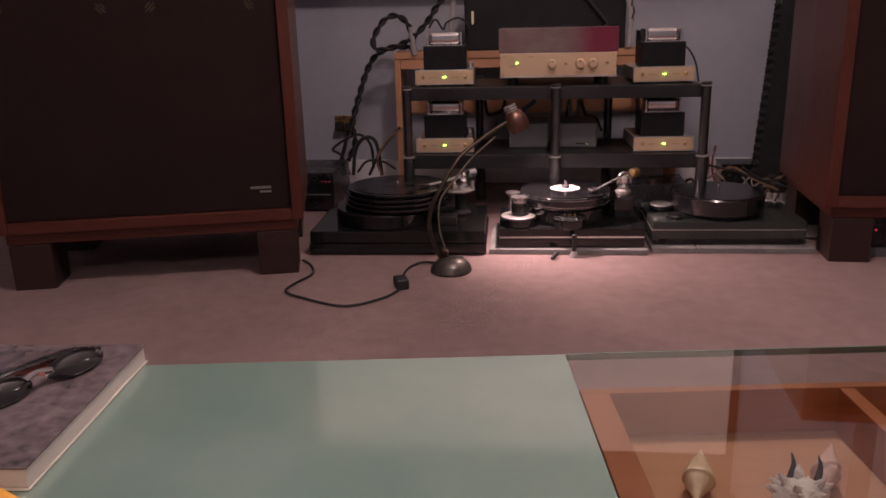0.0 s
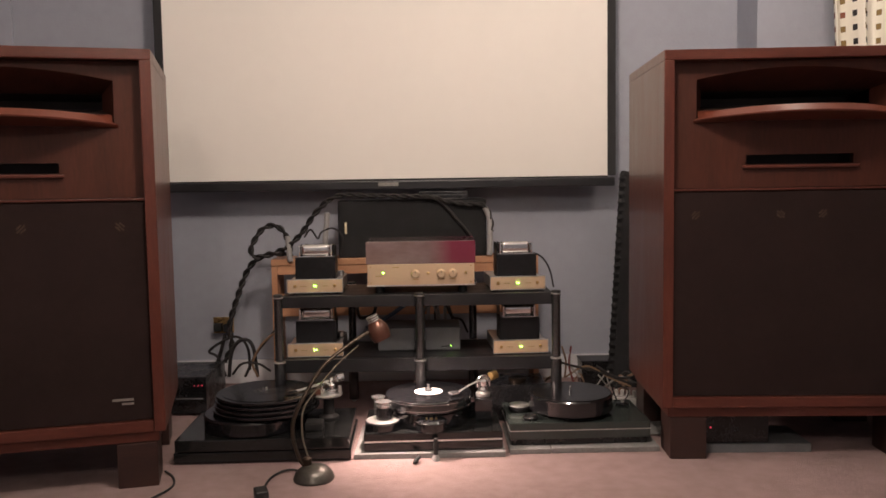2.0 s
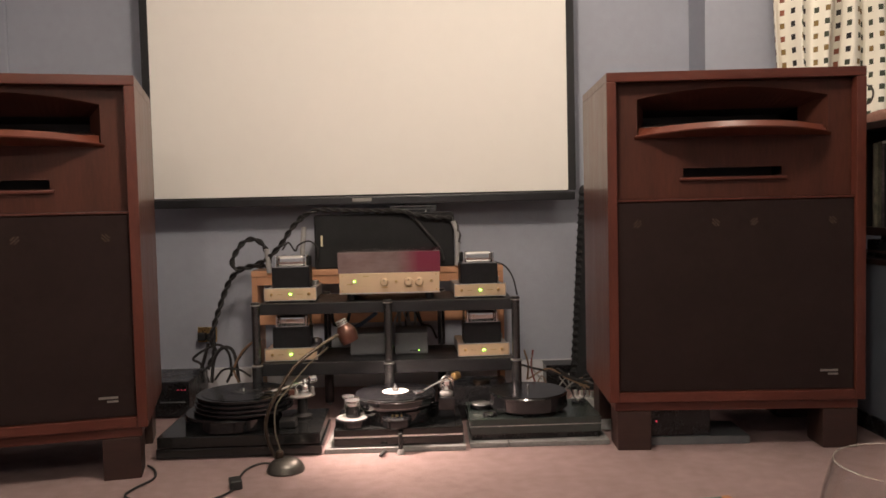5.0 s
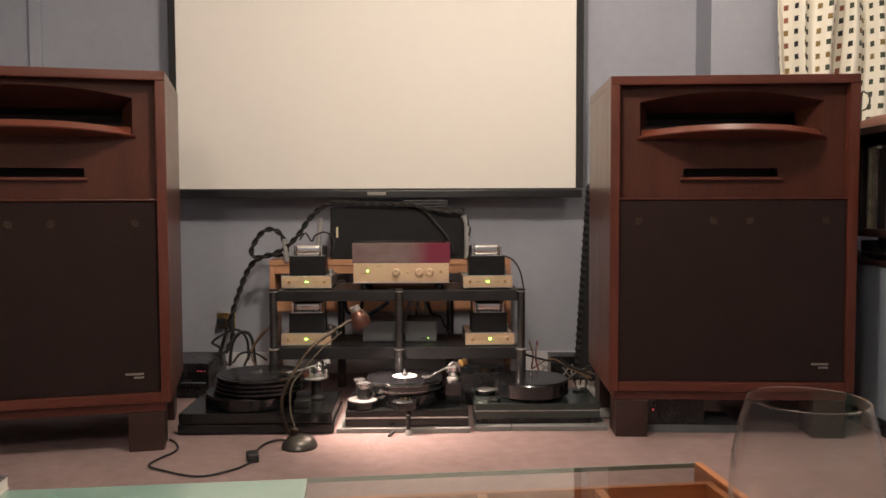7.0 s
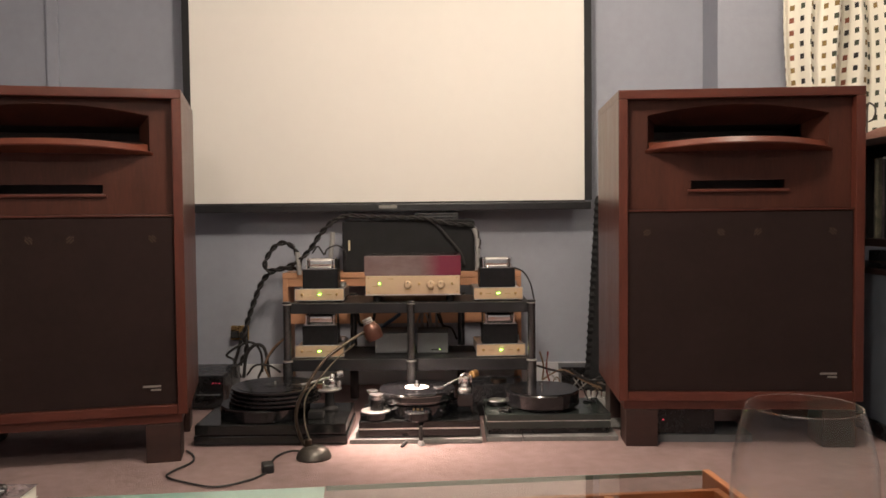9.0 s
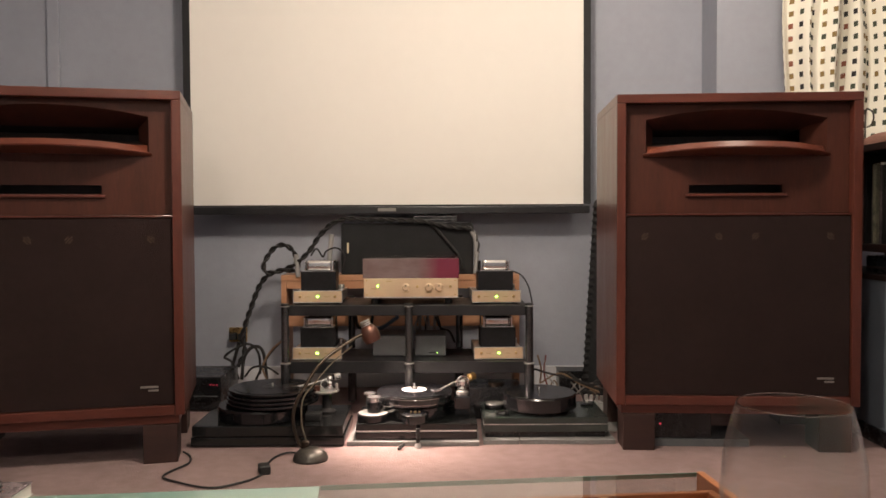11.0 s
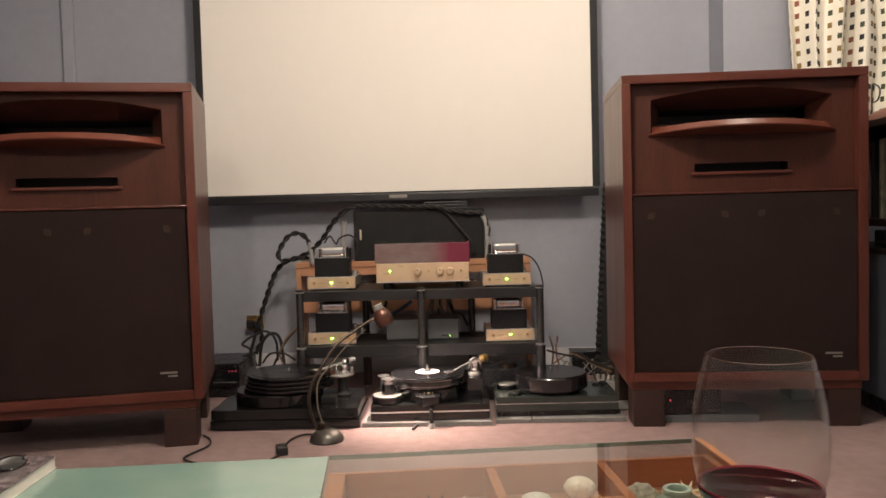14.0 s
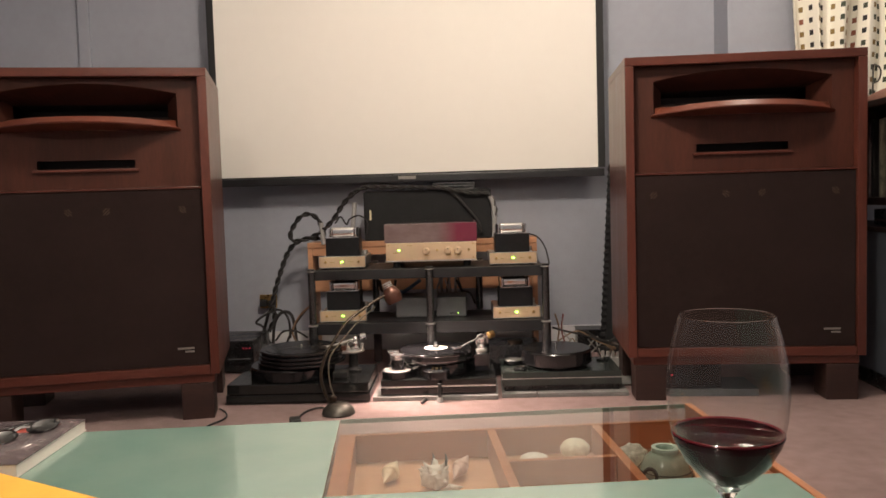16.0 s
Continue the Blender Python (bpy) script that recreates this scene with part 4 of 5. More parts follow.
for k in range(3):
    part("ring", lathe([(0.0185, 0), (0.0205, 0.002), (0.0205, 0.004), (0.0185, 0.006)], 28, m=hm @ Matrix.Translation((0, 0, 0.032 + k * 0.008))), M_SILVER, shade, "", True)
part("bulb", lathe([(0, -0.026), (0.010, -0.024), (0.014, -0.014), (0.010, 0.0), (0, 0.004)], 20, m=hm), M_BULB, shade, "lit bulb", True)
beam_data = bpy.data.lights.new("lamp_beam", "SPOT")
beam_data.energy, beam_data.color, beam_data.shadow_soft_size = 40, (1.0, 0.76, 0.64), 0.012
beam_data.spot_size, beam_data.spot_blend = radians(140), 0.9
beam = new("lamp_beam", beam_data)
beam.matrix_world = hm @ Matrix.Translation((0, 0, -0.036))

cord = thing("lamp_cord", "thin black lamp cord with inline switch trailing over the carpet", "cable")
part("cord", tube([(-0.313, -0.572, 0.006), (-0.407, -0.512, 0.006), (-0.455, -0.582, 0.006), (-0.457, -0.716, 0.006)], 0.0035, 7), M_RUBBER, cord, "", True)
part("cord", tube([(-0.451, -0.778, 0.006), (-0.49, -0.848, 0.006), (-0.583, -0.914, 0.006), (-0.713, -0.856, 0.006), (-0.779, -0.802, 0.006), (-0.773, -0.735, 0.006), (-0.744, -0.645, 0.006), (-0.766, -0.562, 0.006), (-0.81, -0.503, 0.006)], 0.0035, 7), M_RUBBER, cord, "", True)
part("inline_switch", box((-0.019, -0.028, 0), (0.019, 0.028, 0.03), 0.008, seg=3), M_RUBBER, cord, "black inline switch", True).matrix_local = pose(-0.452, -0.74, 0, 0, 0, 20)

# ---------------- cables, socket and small boxes ----------------
sock = thing("wall_socket", "brass double wall socket with black plugs pushed in", "socket", pose(-0.925, WALL_Y - 0.0005, 0.276))
part("plate", box((-0.046, -0.012, -0.037), (0.046, 0, 0.037), 0.003), M_BRASS, sock, "dulled brass socket plate")
part("plug", box((-0.038, -0.05, -0.024), (-0.002, -0.0125, 0.012), 0.005), M_RUBBER, sock, "black plug")
part("plug", box((0.006, -0.046, -0.028), (0.042, -0.0125, 0.008), 0.005), M_RUBBER, sock, "black plug")

solid("braided_cable", braid([(-0.873, 0.5, 0.144), (-0.837, 0.5, 0.222), (-0.844, 0.5, 0.307), (-0.805, 0.5, 0.433), (-0.752, 0.5, 0.559), (-0.689, 0.5, 0.614), (-0.604, 0.5, 0.624), (-0.568, 0.5, 0.618)], 0.013), M_CABLE, "thick dark braided cable rising from the floor to the rack", "cable", smooth=True)
solid("braided_cable", braid([(-0.565, 0.5, 0.612), (-0.571, 0.493, 0.674), (-0.594, 0.487, 0.725), (-0.634, 0.48, 0.749), (-0.68, 0.473, 0.733), (-0.719, 0.467, 0.678), (-0.729, 0.46, 0.639), (-0.706, 0.453, 0.614), (-0.643, 0.447, 0.625), (-0.569, 0.44, 0.657), (-0.5, 0.433, 0.72), (-0.448, 0.427, 0.794), (-0.391, 0.42, 0.851)], 0.0125), M_CABLE, "thick dark braided cable looped beside the rack", "cable", smooth=True)
solid("braided_cable", braid([(-0.394, 0.44, 0.851), (-0.324, 0.44, 0.877), (-0.2, 0.44, 0.873), (-0.062, 0.44, 0.868), (0.048, 0.44, 0.863), (0.13, 0.44, 0.843), (0.213, 0.44, 0.83), (0.281, 0.44, 0.824), (0.311, 0.44, 0.768), (0.315, 0.44, 0.708)], 0.011), M_CABLE, "dark braided cable lying over the black case", "cable", smooth=True)
solid("flat_cable", tube([(0.061, 0.452, 0.866), (0.108, 0.452, 0.832), (0.162, 0.452, 0.77), (0.224, 0.452, 0.692), (0.243, 0.452, 0.631)], 0.008), M_CABLE, "dark cable hanging down the front of the case", "cable", smooth=True)
for sh in ([(-0.556, 0.44, 0.594), (-0.561, 0.44, 0.644), (-0.565, 0.44, 0.704)], [(-0.407, 0.44, 0.6), (-0.402, 0.44, 0.702), (-0.396, 0.44, 0.752), (-0.392, 0.44, 0.801)], [(0.305, 0.44, 0.609), (0.309, 0.44, 0.686), (0.305, 0.44, 0.768), (0.289, 0.44, 0.813)]):
    solid("cable_plug", tube(sh, 0.012, 12), M_CABLE2, "grey sheathed cable plug behind the rack", "plug", group="grey cable plugs", smooth=True)
solid("thin_cable", tube([(0.468, 0.35, 0.628), (0.519, 0.35, 0.605), (0.553, 0.35, 0.551), (0.57, 0.35, 0.475)], 0.0035), M_CABLE, "thin grey cable drooping off the end of the rack", "cable", smooth=True)
for pts, rr, mt in (([(-0.868, 0.5, 0.082), (-0.901, 0.5, 0.167), (-0.937, 0.5, 0.196), (-0.865, 0.5, 0.245), (-0.808, 0.5, 0.256), (-0.767, 0.5, 0.207), (-0.761, 0.5, 0.109)], 0.006, M_CABLE), ([(-0.841, 0.45, 0.091), (-0.825, 0.45, 0.202), (-0.782, 0.45, 0.252), (-0.735, 0.45, 0.229), (-0.715, 0.45, 0.089)], 0.008, M_CABLE), ([(-0.704, 0.4, 0.099), (-0.724, 0.4, 0.16), (-0.687, 0.4, 0.236), (-0.631, 0.4, 0.285), (-0.59, 0.4, 0.295)], 0.005, M_WIRE_C), ([(-0.8, 0.35, 0.123), (-0.758, 0.35, 0.169), (-0.691, 0.35, 0.168), (-0.637, 0.35, 0.135)], 0.005, M_CABLE),
                    ([(-0.942, 0.56, 0.071), (-0.906, 0.56, 0.171), (-0.881, 0.56, 0.257)], 0.008, M_CABLE), ([(-0.771, 0.45, 0.09), (-0.713, 0.45, 0.201), (-0.628, 0.45, 0.297)], 0.006, M_CABLE), ([(-0.492, 0.43, 0.698), (-0.463, 0.43, 0.731), (-0.434, 0.43, 0.692), (-0.417, 0.43, 0.719), (-0.367, 0.43, 0.735), (-0.329, 0.43, 0.696), (-0.341, 0.43, 0.613)], 0.004, M_CABLE)):
    solid("mains_cable", tube(pts, rr), mt, "dark mains cable tangled beside the rack by the socket", "cable", group="tangled cables by the wall", smooth=True)
for pts, rr, mt in (([(-0.06, 0.3, 0.417), (-0.114, 0.3, 0.378), (-0.181, 0.3, 0.339), (-0.221, 0.3, 0.32)], 0.009, M_WIRE_B), ([(0.059, 0.33, 0.412), (0.077, 0.33, 0.344), (0.065, 0.33, 0.264), (0.096, 0.33, 0.21)], 0.004, M_CABLE2), ([(0.112, 0.35, 0.409), (0.138, 0.35, 0.355), (0.178, 0.35, 0.34), (0.204, 0.35, 0.286)], 0.005, M_CABLE), ([(-0.26, 0.3, 0.42), (-0.247, 0.3, 0.366), (-0.194, 0.3, 0.379), (-0.18, 0.3, 0.419)], 0.007, M_CABLE)):
    solid("signal_cable", tube(pts, rr), mt, "signal cable running behind the rack shelves", "cable", group="cables behind the rack", smooth=True)
for k, dx in enumerate((0.028, 0.046, 0.068, 0.082, 0.104, 0.128)):
    solid("signal_cable", tube([(dx, 0.295, 0.509), (dx, 0.335, 0.507), (dx + 0.006 * (-1) ** k, 0.36, 0.42), (dx - 0.012 + 0.004 * k, 0.365, 0.36), (dx + 0.01, 0.35, 0.30), (dx + 0.03, 0.29, 0.2695)], (0.005, 0.007, 0.004)[k % 3]),
          (M_CABLE2, M_CABLE2, M_CABLE)[k % 3], "grey signal cable hanging behind the grey boxes", "cable", group="cables behind the rack", smooth=True)
for pts, rr, mt in (([(0.566, 0.2, 0.186), (0.63, 0.2, 0.167), (0.72, 0.2, 0.145), (0.823, 0.2, 0.105), (0.913, 0.2, 0.077)], 0.005, M_CABLE), ([(0.58, 0.2, 0.251), (0.597, 0.2, 0.185), (0.591, 0.2, 0.121)], 0.004, M_WIRE_C), ([(0.613, 0.2, 0.229), (0.617, 0.2, 0.167), (0.655, 0.2, 0.12)], 0.004, M_CABLE2), ([(0.591, 0.2, 0.121), (0.682, 0.2, 0.166), (0.772, 0.2, 0.118), (0.862, 0.2, 0.078)], 0.004, M_WIRE_C),
                    ([(0.721, 0.2, 0.166), (0.797, 0.2, 0.118), (0.875, 0.2, 0.117)], 0.006, M_CABLE), ([(0.618, 0.2, 0.25), (0.61, 0.2, 0.172), (0.629, 0.2, 0.094)], 0.004, M_WIRE_R)):
    solid("loose_wire", tube(pts, rr), mt, "loose coloured wire on the floor behind the turntable", "wire", group="loose wires behind the turntable", smooth=True)
rng = random.Random(5)
for k in range(12):
    x, y = rng.uniform(0.56, 0.98), rng.uniform(0.10, 0.42)
    pts = [(x, y, 0.008)]
    for j in range(4):
        x += rng.uniform(-0.08, 0.1)
        y += rng.uniform(-0.07, 0.07)
        pts.append((min(x, 1.05), min(max(y, 0.05), 0.5), rng.uniform(0.008, 0.12)))
    solid("loose_wire", tube(pts, rng.choice((0.003, 0.004, 0.006))), rng.choice((M_CABLE, M_CABLE, M_WIRE_C, M_CABLE2, M_WIRE_R)),
          "loose coloured wire on the floor behind the turntable", "wire", group="loose wires behind the turntable", smooth=True)
for px, py, pz, tilt in ((0.69, 0.19, 0.012, 70), (0.735, 0.22, 0.016, 40), (0.71, 0.25, 0.05, 110)):
    pg = thing("metal_plug", "bright metal signal plug lying among the loose wires", "plug", pose(px, py, pz, 0, 82, tilt), "metal plugs in the tangle")
    part("barrel", lathe([(0, -0.028), (0.008, -0.028), (0.009, -0.02), (0.009, 0.014), (0.006, 0.018), (0, 0.018)], 16), M_CHROME, pg, "", True)
    part("pin", cyl(0.0022, 0.018, 0.034, 0.0006, 10), M_BRASS, pg, "", True)
jb = thing("connector_block", "grey and silver terminal block with bare wire ends on the floor", "connector", pose(0.83, 0.16, 0.0, 0, 0, -25))
part("block", box((-0.05, -0.03, 0), (0.05, 0.03, 0.05), 0.004), M_CABLE2, jb)
for k in range(4):
    part("terminal", cyl(0.008, 0.05, 0.075, 0.002, 14, (-0.036 + k * 0.024, 0, 0)), M_SILVER, jb, "", True)
solid("paper_sheet", to(grid_surface(lambda u, v: (-0.07 + 0.14 * u, -0.1 + 0.2 * v, 0.004 + 0.012 * u * u), 6, 2), Matrix.Identity(4)), M_STONE,
      "small sheet of grey card on the carpet", "paper", pose(0.885, -0.12, 0, 0, 0, -20))

bbx = thing("power_unit", "black power unit with red lights beside the wall cables", "power unit", pose(-1.0, 0.16, 0))
part("case", box((-0.13, 0, 0.008), (0.14, 0.3, 0.158), 0.005), M_SATIN, bbx)
for fx in (-0.10, 0.11):
    part("foot", box((fx - 0.015, 0.01, 0), (fx + 0.015, 0.29, 0.0078)), M_RUBBER, bbx)
for k in range(3):
    part("led", box((0.092 + k * 0.015, -0.003, 0.122), (0.096 + k * 0.015, 0.0, 0.125)), M_REDLED, bbx, "small red light")
part("handle", tube([(0.03, 0, 0.07), (0.03, -0.02, 0.075), (0.12, -0.02, 0.075), (0.12, 0, 0.07)], 0.003, 8, 4), M_GREYBOX, bbx, "", True)

under = thing("network_box", "low black box with one red light under the loudspeaker", "box", pose(1.02, -0.40, 0, 0, 0, -2))
part("case", box((-0.075, 0, 0.03), (0.16, 0.18, 0.125), 0.004), M_SATIN, under)
part("base", box((-0.10, -0.01, 0), (0.30, 0.2, 0.0295), 0.003), M_GREYBOX, under)
part("led", cyl(0.0035, 0, 0.002, 0.0005, 12, m=pose(-0.033, -0.0005, 0.085, 90, 0, 0)), M_REDLED, under, "red light", True)

psu = thing("motor_supply", "flat black motor supply box with round knob below the rack", "box", pose(0.375, 0.0, 0))
part("case", box((-0.11, 0, 0.006), (0.115, 0.2, 0.142), 0.004), M_SATIN, psu)
for fx in (-0.09, 0.095):
    part("foot", box((fx - 0.012, 0.01, 0), (fx + 0.012, 0.19, 0.0058)), M_RUBBER, psu)
part("knob", lathe([(0, 0.1422), (0.036, 0.1422), (0.036, 0.153), (0.033, 0.156), (0, 0.156)], 32, m=Matrix.Translation((0.01, 0.07, 0))), M_LAMPARM, psu, "brown round knob", True)

spare = thing("flat_black_box", "flat black box lying on top of the black case", "box", pose(0.11, 0.475, 0.8565))
part("case", box((-0.107, 0, 0), (0.107, 0.085, 0.030), 0.003), M_SATIN, spare)
part("front_line", box((-0.10, -0.001, 0.013), (0.10, -0.0001, 0.0155)), M_GREYBOX, spare)
adaptor = thing("adaptor_box", "low black adaptor box by the wall among loose wires", "box", pose(0.80, 0.52, 0))
part("case", box((-0.08, 0, 0), (0.09, 0.12, 0.112), 0.005), M_SATIN, adaptor)
part("lid", box((-0.083, -0.003, 0.1125), (0.093, 0.122, 0.118), 0.002), M_BAR, adaptor, "glossy black lid")

solid("setting_tool", lathe([(0, 0), (0.004, 0), (0.007, 0.012), (0.007, 0.04), (0.004, 0.044), (0, 0.045)], 14, m=pose(0, 0, 0.008, 0, 80, 65)), M_RUBBER,
      "small black tool lying on the carpet", "tool", pose(-0.01, -0.475, 0), smooth=True)
peg = thing("adjuster_foot", "black adjuster peg with clear cap against the slab", "peg", pose(0.062, -0.432, 0))
part("peg", cyl(0.008, 0.02, 0.075, 0.002, 14), M_RUBBER, peg, "", True)
part("cap", lathe([(0, 0), (0.014, 0), (0.012, 0.012), (0.007, 0.0198), (0, 0.0198)], 16), M_CABLE2, peg, "", True)

# acoustic foam standing between wall and loudspeaker
foam = thing("acoustic_foam", "black egg-crate acoustic foam panel leaning by the wall", "foam panel")
cone_bm = lathe([(0, -0.018), (0.012, -0.015), (0.020, 0), (0.012, 0.015), (0, 0.018)], 10)
cone = part("cone", cone_bm, M_FOAM, foam, "", True)
for k in range(27):
    for j in (0, 1):
        ob = cone if k + j == 0 else new("cone", cone.data)
        ob.parent = foam
        ob.matrix_local = pose(0.845 + 0.055 * k / 26 + 0.01 * j, 0.50 + 0.03 * j, 0.02 + k * 0.035 + 0.017 * j)
bm = box((0.0, 0.0, 0.0), (0.3, 0.06, 0.96), 0.01)
part("backing", to(bm, Matrix(((1, 0, 0.055, 0.848), (0, 1, 0, 0.485), (0, 0, 1, 0), (0, 0, 0, 1)))), M_FOAM, foam)

# ---------------- shelf unit and curtain ----------------
unit = thing("record_shelf", "dark wooden record shelf with grey-blue lower cupboard", "shelf", pose(1.82, 0.0, 0))
UY0, UY1, UD = -0.95, 0.28, 0.38
part("top_board", box((-0.012, UY0 - 0.01, 1.125), (UD, UY1, 1.152), 0.003), M_DARKWOOD, unit)
part("shelf_board", box((0, UY0, 0.735), (UD, UY1, 0.765), 0.003), M_DARKWOOD, unit)
part("shelf_board", box((0, UY0, 0.628), (UD, UY1, 0.648), 0.003), M_DARKWOOD, unit)
part("back_panel", box((UD - 0.015, UY0, 0.65), (UD - 0.001, UY1, 1.124)), M_DARKWOOD, unit)
for y in (UY0, -0.55, -0.14, UY1 - 0.02):
    part("upright", box((0.001, y, 0.7655), (UD - 0.016, y + 0.02, 1.1245), 0.002), M_DARKWOOD, unit)
part("cupboard", box((0.006, UY0 + 0.01, 0.06), (UD, UY1, 0.6275), 0.004), M_BLUECAB, unit, "grey-blue painted cupboard")
part("kick_board", box((-0.004, UY0 + 0.01, 0), (UD, UY1, 0.0595), 0.003), M_SATIN, unit, "black kick board")
rng = random.Random(11)
y = UY0 + 0.05
while y < -0.16:
    th = rng.uniform(0.004, 0.016)
    if -0.56 < y < -0.52 or rng.random() < 0.12:
        y += 0.03
        continue
    h = rng.uniform(0.305, 0.318)
    solid("record_sleeve", box((1.85 + rng.uniform(0, 0.012), y, 0.7655), (2.16, y + th, 0.7655 + h), 0.001), rng.choice((M_SLEEVE, M_PAGES, M_CABLE, M_COVER, M_SLEEVE)),
          "upright record sleeve in the dark shelf", "record sleeve", group="records on the shelf")
    y += th + 0.0015
player = thing("disc_player", "flat black player lying in the shelf gap", "player", pose(1.85, -0.42, 0.6485))
part("case", box((0, -0.2, 0.006), (0.28, 0.2, 0.07), 0.006), M_SATIN, player)
part("foot", box((0.02, -0.18, 0), (0.26, 0.18, 0.0058)), M_RUBBER, player)
part("fascia", box((-0.003, -0.19, 0.02), (-0.0002, 0.19, 0.03), 0.001), M_CHROME, player, "bright strip")
bag = thing("cloth_bundle", "brown-pink folded cloth with a wire loop on the shelf top", "cloth", pose(1.95, -0.28, 1.1525))


def bundle(u, v):
    n = noise.noise(Vector((u * 4, v * 5, 0.3))) * 0.018
    return ((u - 0.5) * 0.2, (v - 0.5) * 0.62, 0.004 + (0.052 + n) * (math.sin(math.pi * u) ** 0.5) * (math.sin(math.pi * v) ** 0.4))


part("cloth", grid_surface(bundle, 16, 34), M_CLOTH, bag, "", True)
part("wire_loop", tube([(-0.06, 0.16, 0.03), (-0.06, 0.157, 0.150), (-0.06, 0.125, 0.153), (-0.06, 0.098, 0.136), (-0.06, 0.095, 0.111), (-0.06, 0.115, 0.090), (-0.06, 0.145, 0.085)], 0.0035, 8), M_LAMPB, bag, "thin dark wire loop", True)

cur = thing("curtain", "cream cotton curtain printed with small dark squares, hanging in folds", "curtain")
CN, CZ0, CZ1 = 120, 1.16, 2.36


def fold_line(s):
    x = 1.735 + 0.82 * s
    return x, 0.30 + 0.044 * math.sin(s * 44) + 0.018 * math.sin(s * 19 + 1) + 0.008 * math.sin(s * 97)


line = [fold_line(i / CN) for i in range(CN + 1)]
runs = [0.0]
for p, q in zip(line, line[1:]):
    runs.append(runs[-1] + math.hypot(q[0] - p[0], q[1] - p[1]))
bm = bmesh.new()
uvl = bm.loops.layers.uv.new("UVMap")
NV = 12
vs = [[bm.verts.new((x + 0.01 * math.sin(j * 0.7 + i * 0.09), yy + 0.010 * math.sin(j * 0.5) * math.sin(i * 0.21), CZ0 + (CZ1 - CZ0) * j / NV)) for j in range(NV + 1)] for i, (x, yy) in enumerate(line)]
for i in range(CN):
    for j in range(NV):
        f = bm.faces.new((vs[i][j], vs[i + 1][j], vs[i + 1][j + 1], vs[i][j + 1]))
        for lp, (a, b) in zip(f.loops, ((i, j), (i + 1, j), (i + 1, j + 1), (i, j + 1))):
            lp[uvl].uv = (runs[a], (CZ1 - CZ0) * b / NV)
cloth = part("cloth", bm, M_CURTAIN, cur, "", True)
th_mod = cloth.modifiers.new("thickness", "SOLIDIFY")
th_mod.thickness = 0.003
part("rail", tube([(1.70, 0.30, 2.38), (2.58, 0.30, 2.38)], 0.012, 12, 0), M_SILVER, cur, "curtain rail", True)
for sx in (1.75, 2.5):
    part("bracket", box((sx - 0.01, 0.30, 2.37), (sx + 0.01, 0.4845, 2.39)), M_SILVER, cur)

# ---------------- coffee table ----------------
TM = pose(0.651, -1.996, -0.008, 0, 0, 6.4)
tab = thing("coffee_table", "cherry wood coffee table with frosted glass and a clear display tray", "coffee table", TM)
TZ = 0.400
XL, XS, YN, YT = -1.54, -0.692, -0.95, -0.41
part("frosted_panel", box((XL, YN, TZ - 0.010), (XS, 0.0, TZ), 0.0015), M_FROST, tab, "greenish frosted glass panel")
part("frosted_panel", box((XS + 0.001, YN, TZ - 0.010), (0.0, YT, TZ), 0.0015), M_FROST, tab, "greenish frosted glass panel")
pane = part("glass_pane", grid_surface(lambda u, v: (XS + 0.001 + (-XS - 0.001) * u, YT + 0.001 - (YT + 0.001) * v, TZ), 2, 2), M_TABLEG, tab, "clear glass pane over the tray")
pane.visible_shadow = False
part("glass_edge", box((XS + 0.001, -0.0008, TZ - 0.008), (0.0, 0.0012, TZ + 0.0002)), M_FROST, tab, "pale polished glass edge")
part("edge_rail", box((0.0015, YN - 0.012, 0.362), (0.015, 0.004, 0.401), 0.003), M_TRAY, tab, "cherry wood edge rail")
part("edge_rail", box((XL - 0.03, YN - 0.012, 0.362), (XL - 0.0015, 0.004, 0.407), 0.004), M_TRAY, tab, "cherry wood edge rail")
part("edge_rail", box((XL, YN - 0.012, 0.362), (0.0, YN - 0.0015, 0.407), 0.004), M_TRAY, tab, "cherry wood edge rail")
part("under_frame", box((XL + 0.02, YN + 0.02, 0.33), (XS - 0.004, -0.10, 0.3895), 0.003), M_TRAY, tab)
part("under_frame", box((XS, YN + 0.02, 0.33), (-0.02, YT - 0.004, 0.3895), 0.003), M_TRAY, tab)
for lx_ in (XL + 0.06, -0.03):
    for ly_ in (YN + 0.06, -0.13):
        part("leg", box((lx_ - 0.03, ly_ - 0.03, 0.008), (lx_ + 0.03, ly_ + 0.03, 0.3295), 0.005), M_TRAY, tab)
tray = part("tray_floor", box((XS + 0.004, YT + 0.002, 0.33), (-0.002, -0.075, 0.340), 0.001), M_TRAYIN, tab, "warm lined tray floor")
zt0, zt1 = 0.3402, 0.3925
part("tray_wall", box((XS + 0.004, -0.087, zt0), (-0.002, -0.075, zt1), 0.0015), M_TRAY, tab)
part("tray_wall", box((XS + 0.004, YT + 0.002, zt0), (-0.002, YT + 0.014, zt1), 0.0015), M_TRAY, tab)
part("tray_wall", box((XS + 0.004, YT + 0.0145, zt0), (XS + 0.034, -0.0875, zt1), 0.0015), M_TRAY, tab)
part("tray_wall", box((-0.016, YT + 0.0145, zt0), (-0.002, -0.0875, zt1), 0.0015), M_TRAY, tab)
for dx in (-0.404, -0.205):
    part("divider", box((dx - 0.008, YT + 0.0145, zt0), (dx + 0.008, -0.0875, zt1 - 0.001), 0.0015), M_TRAY, tab)
part("divider", box((-0.3955, -0.268, zt0), (-0.2135, -0.256, zt1 - 0.002), 0.0015), M_TRAY, tab)

# ---------------- shells and pots in the tray ----------------
TZ, SZ = 0.392, 0.3324


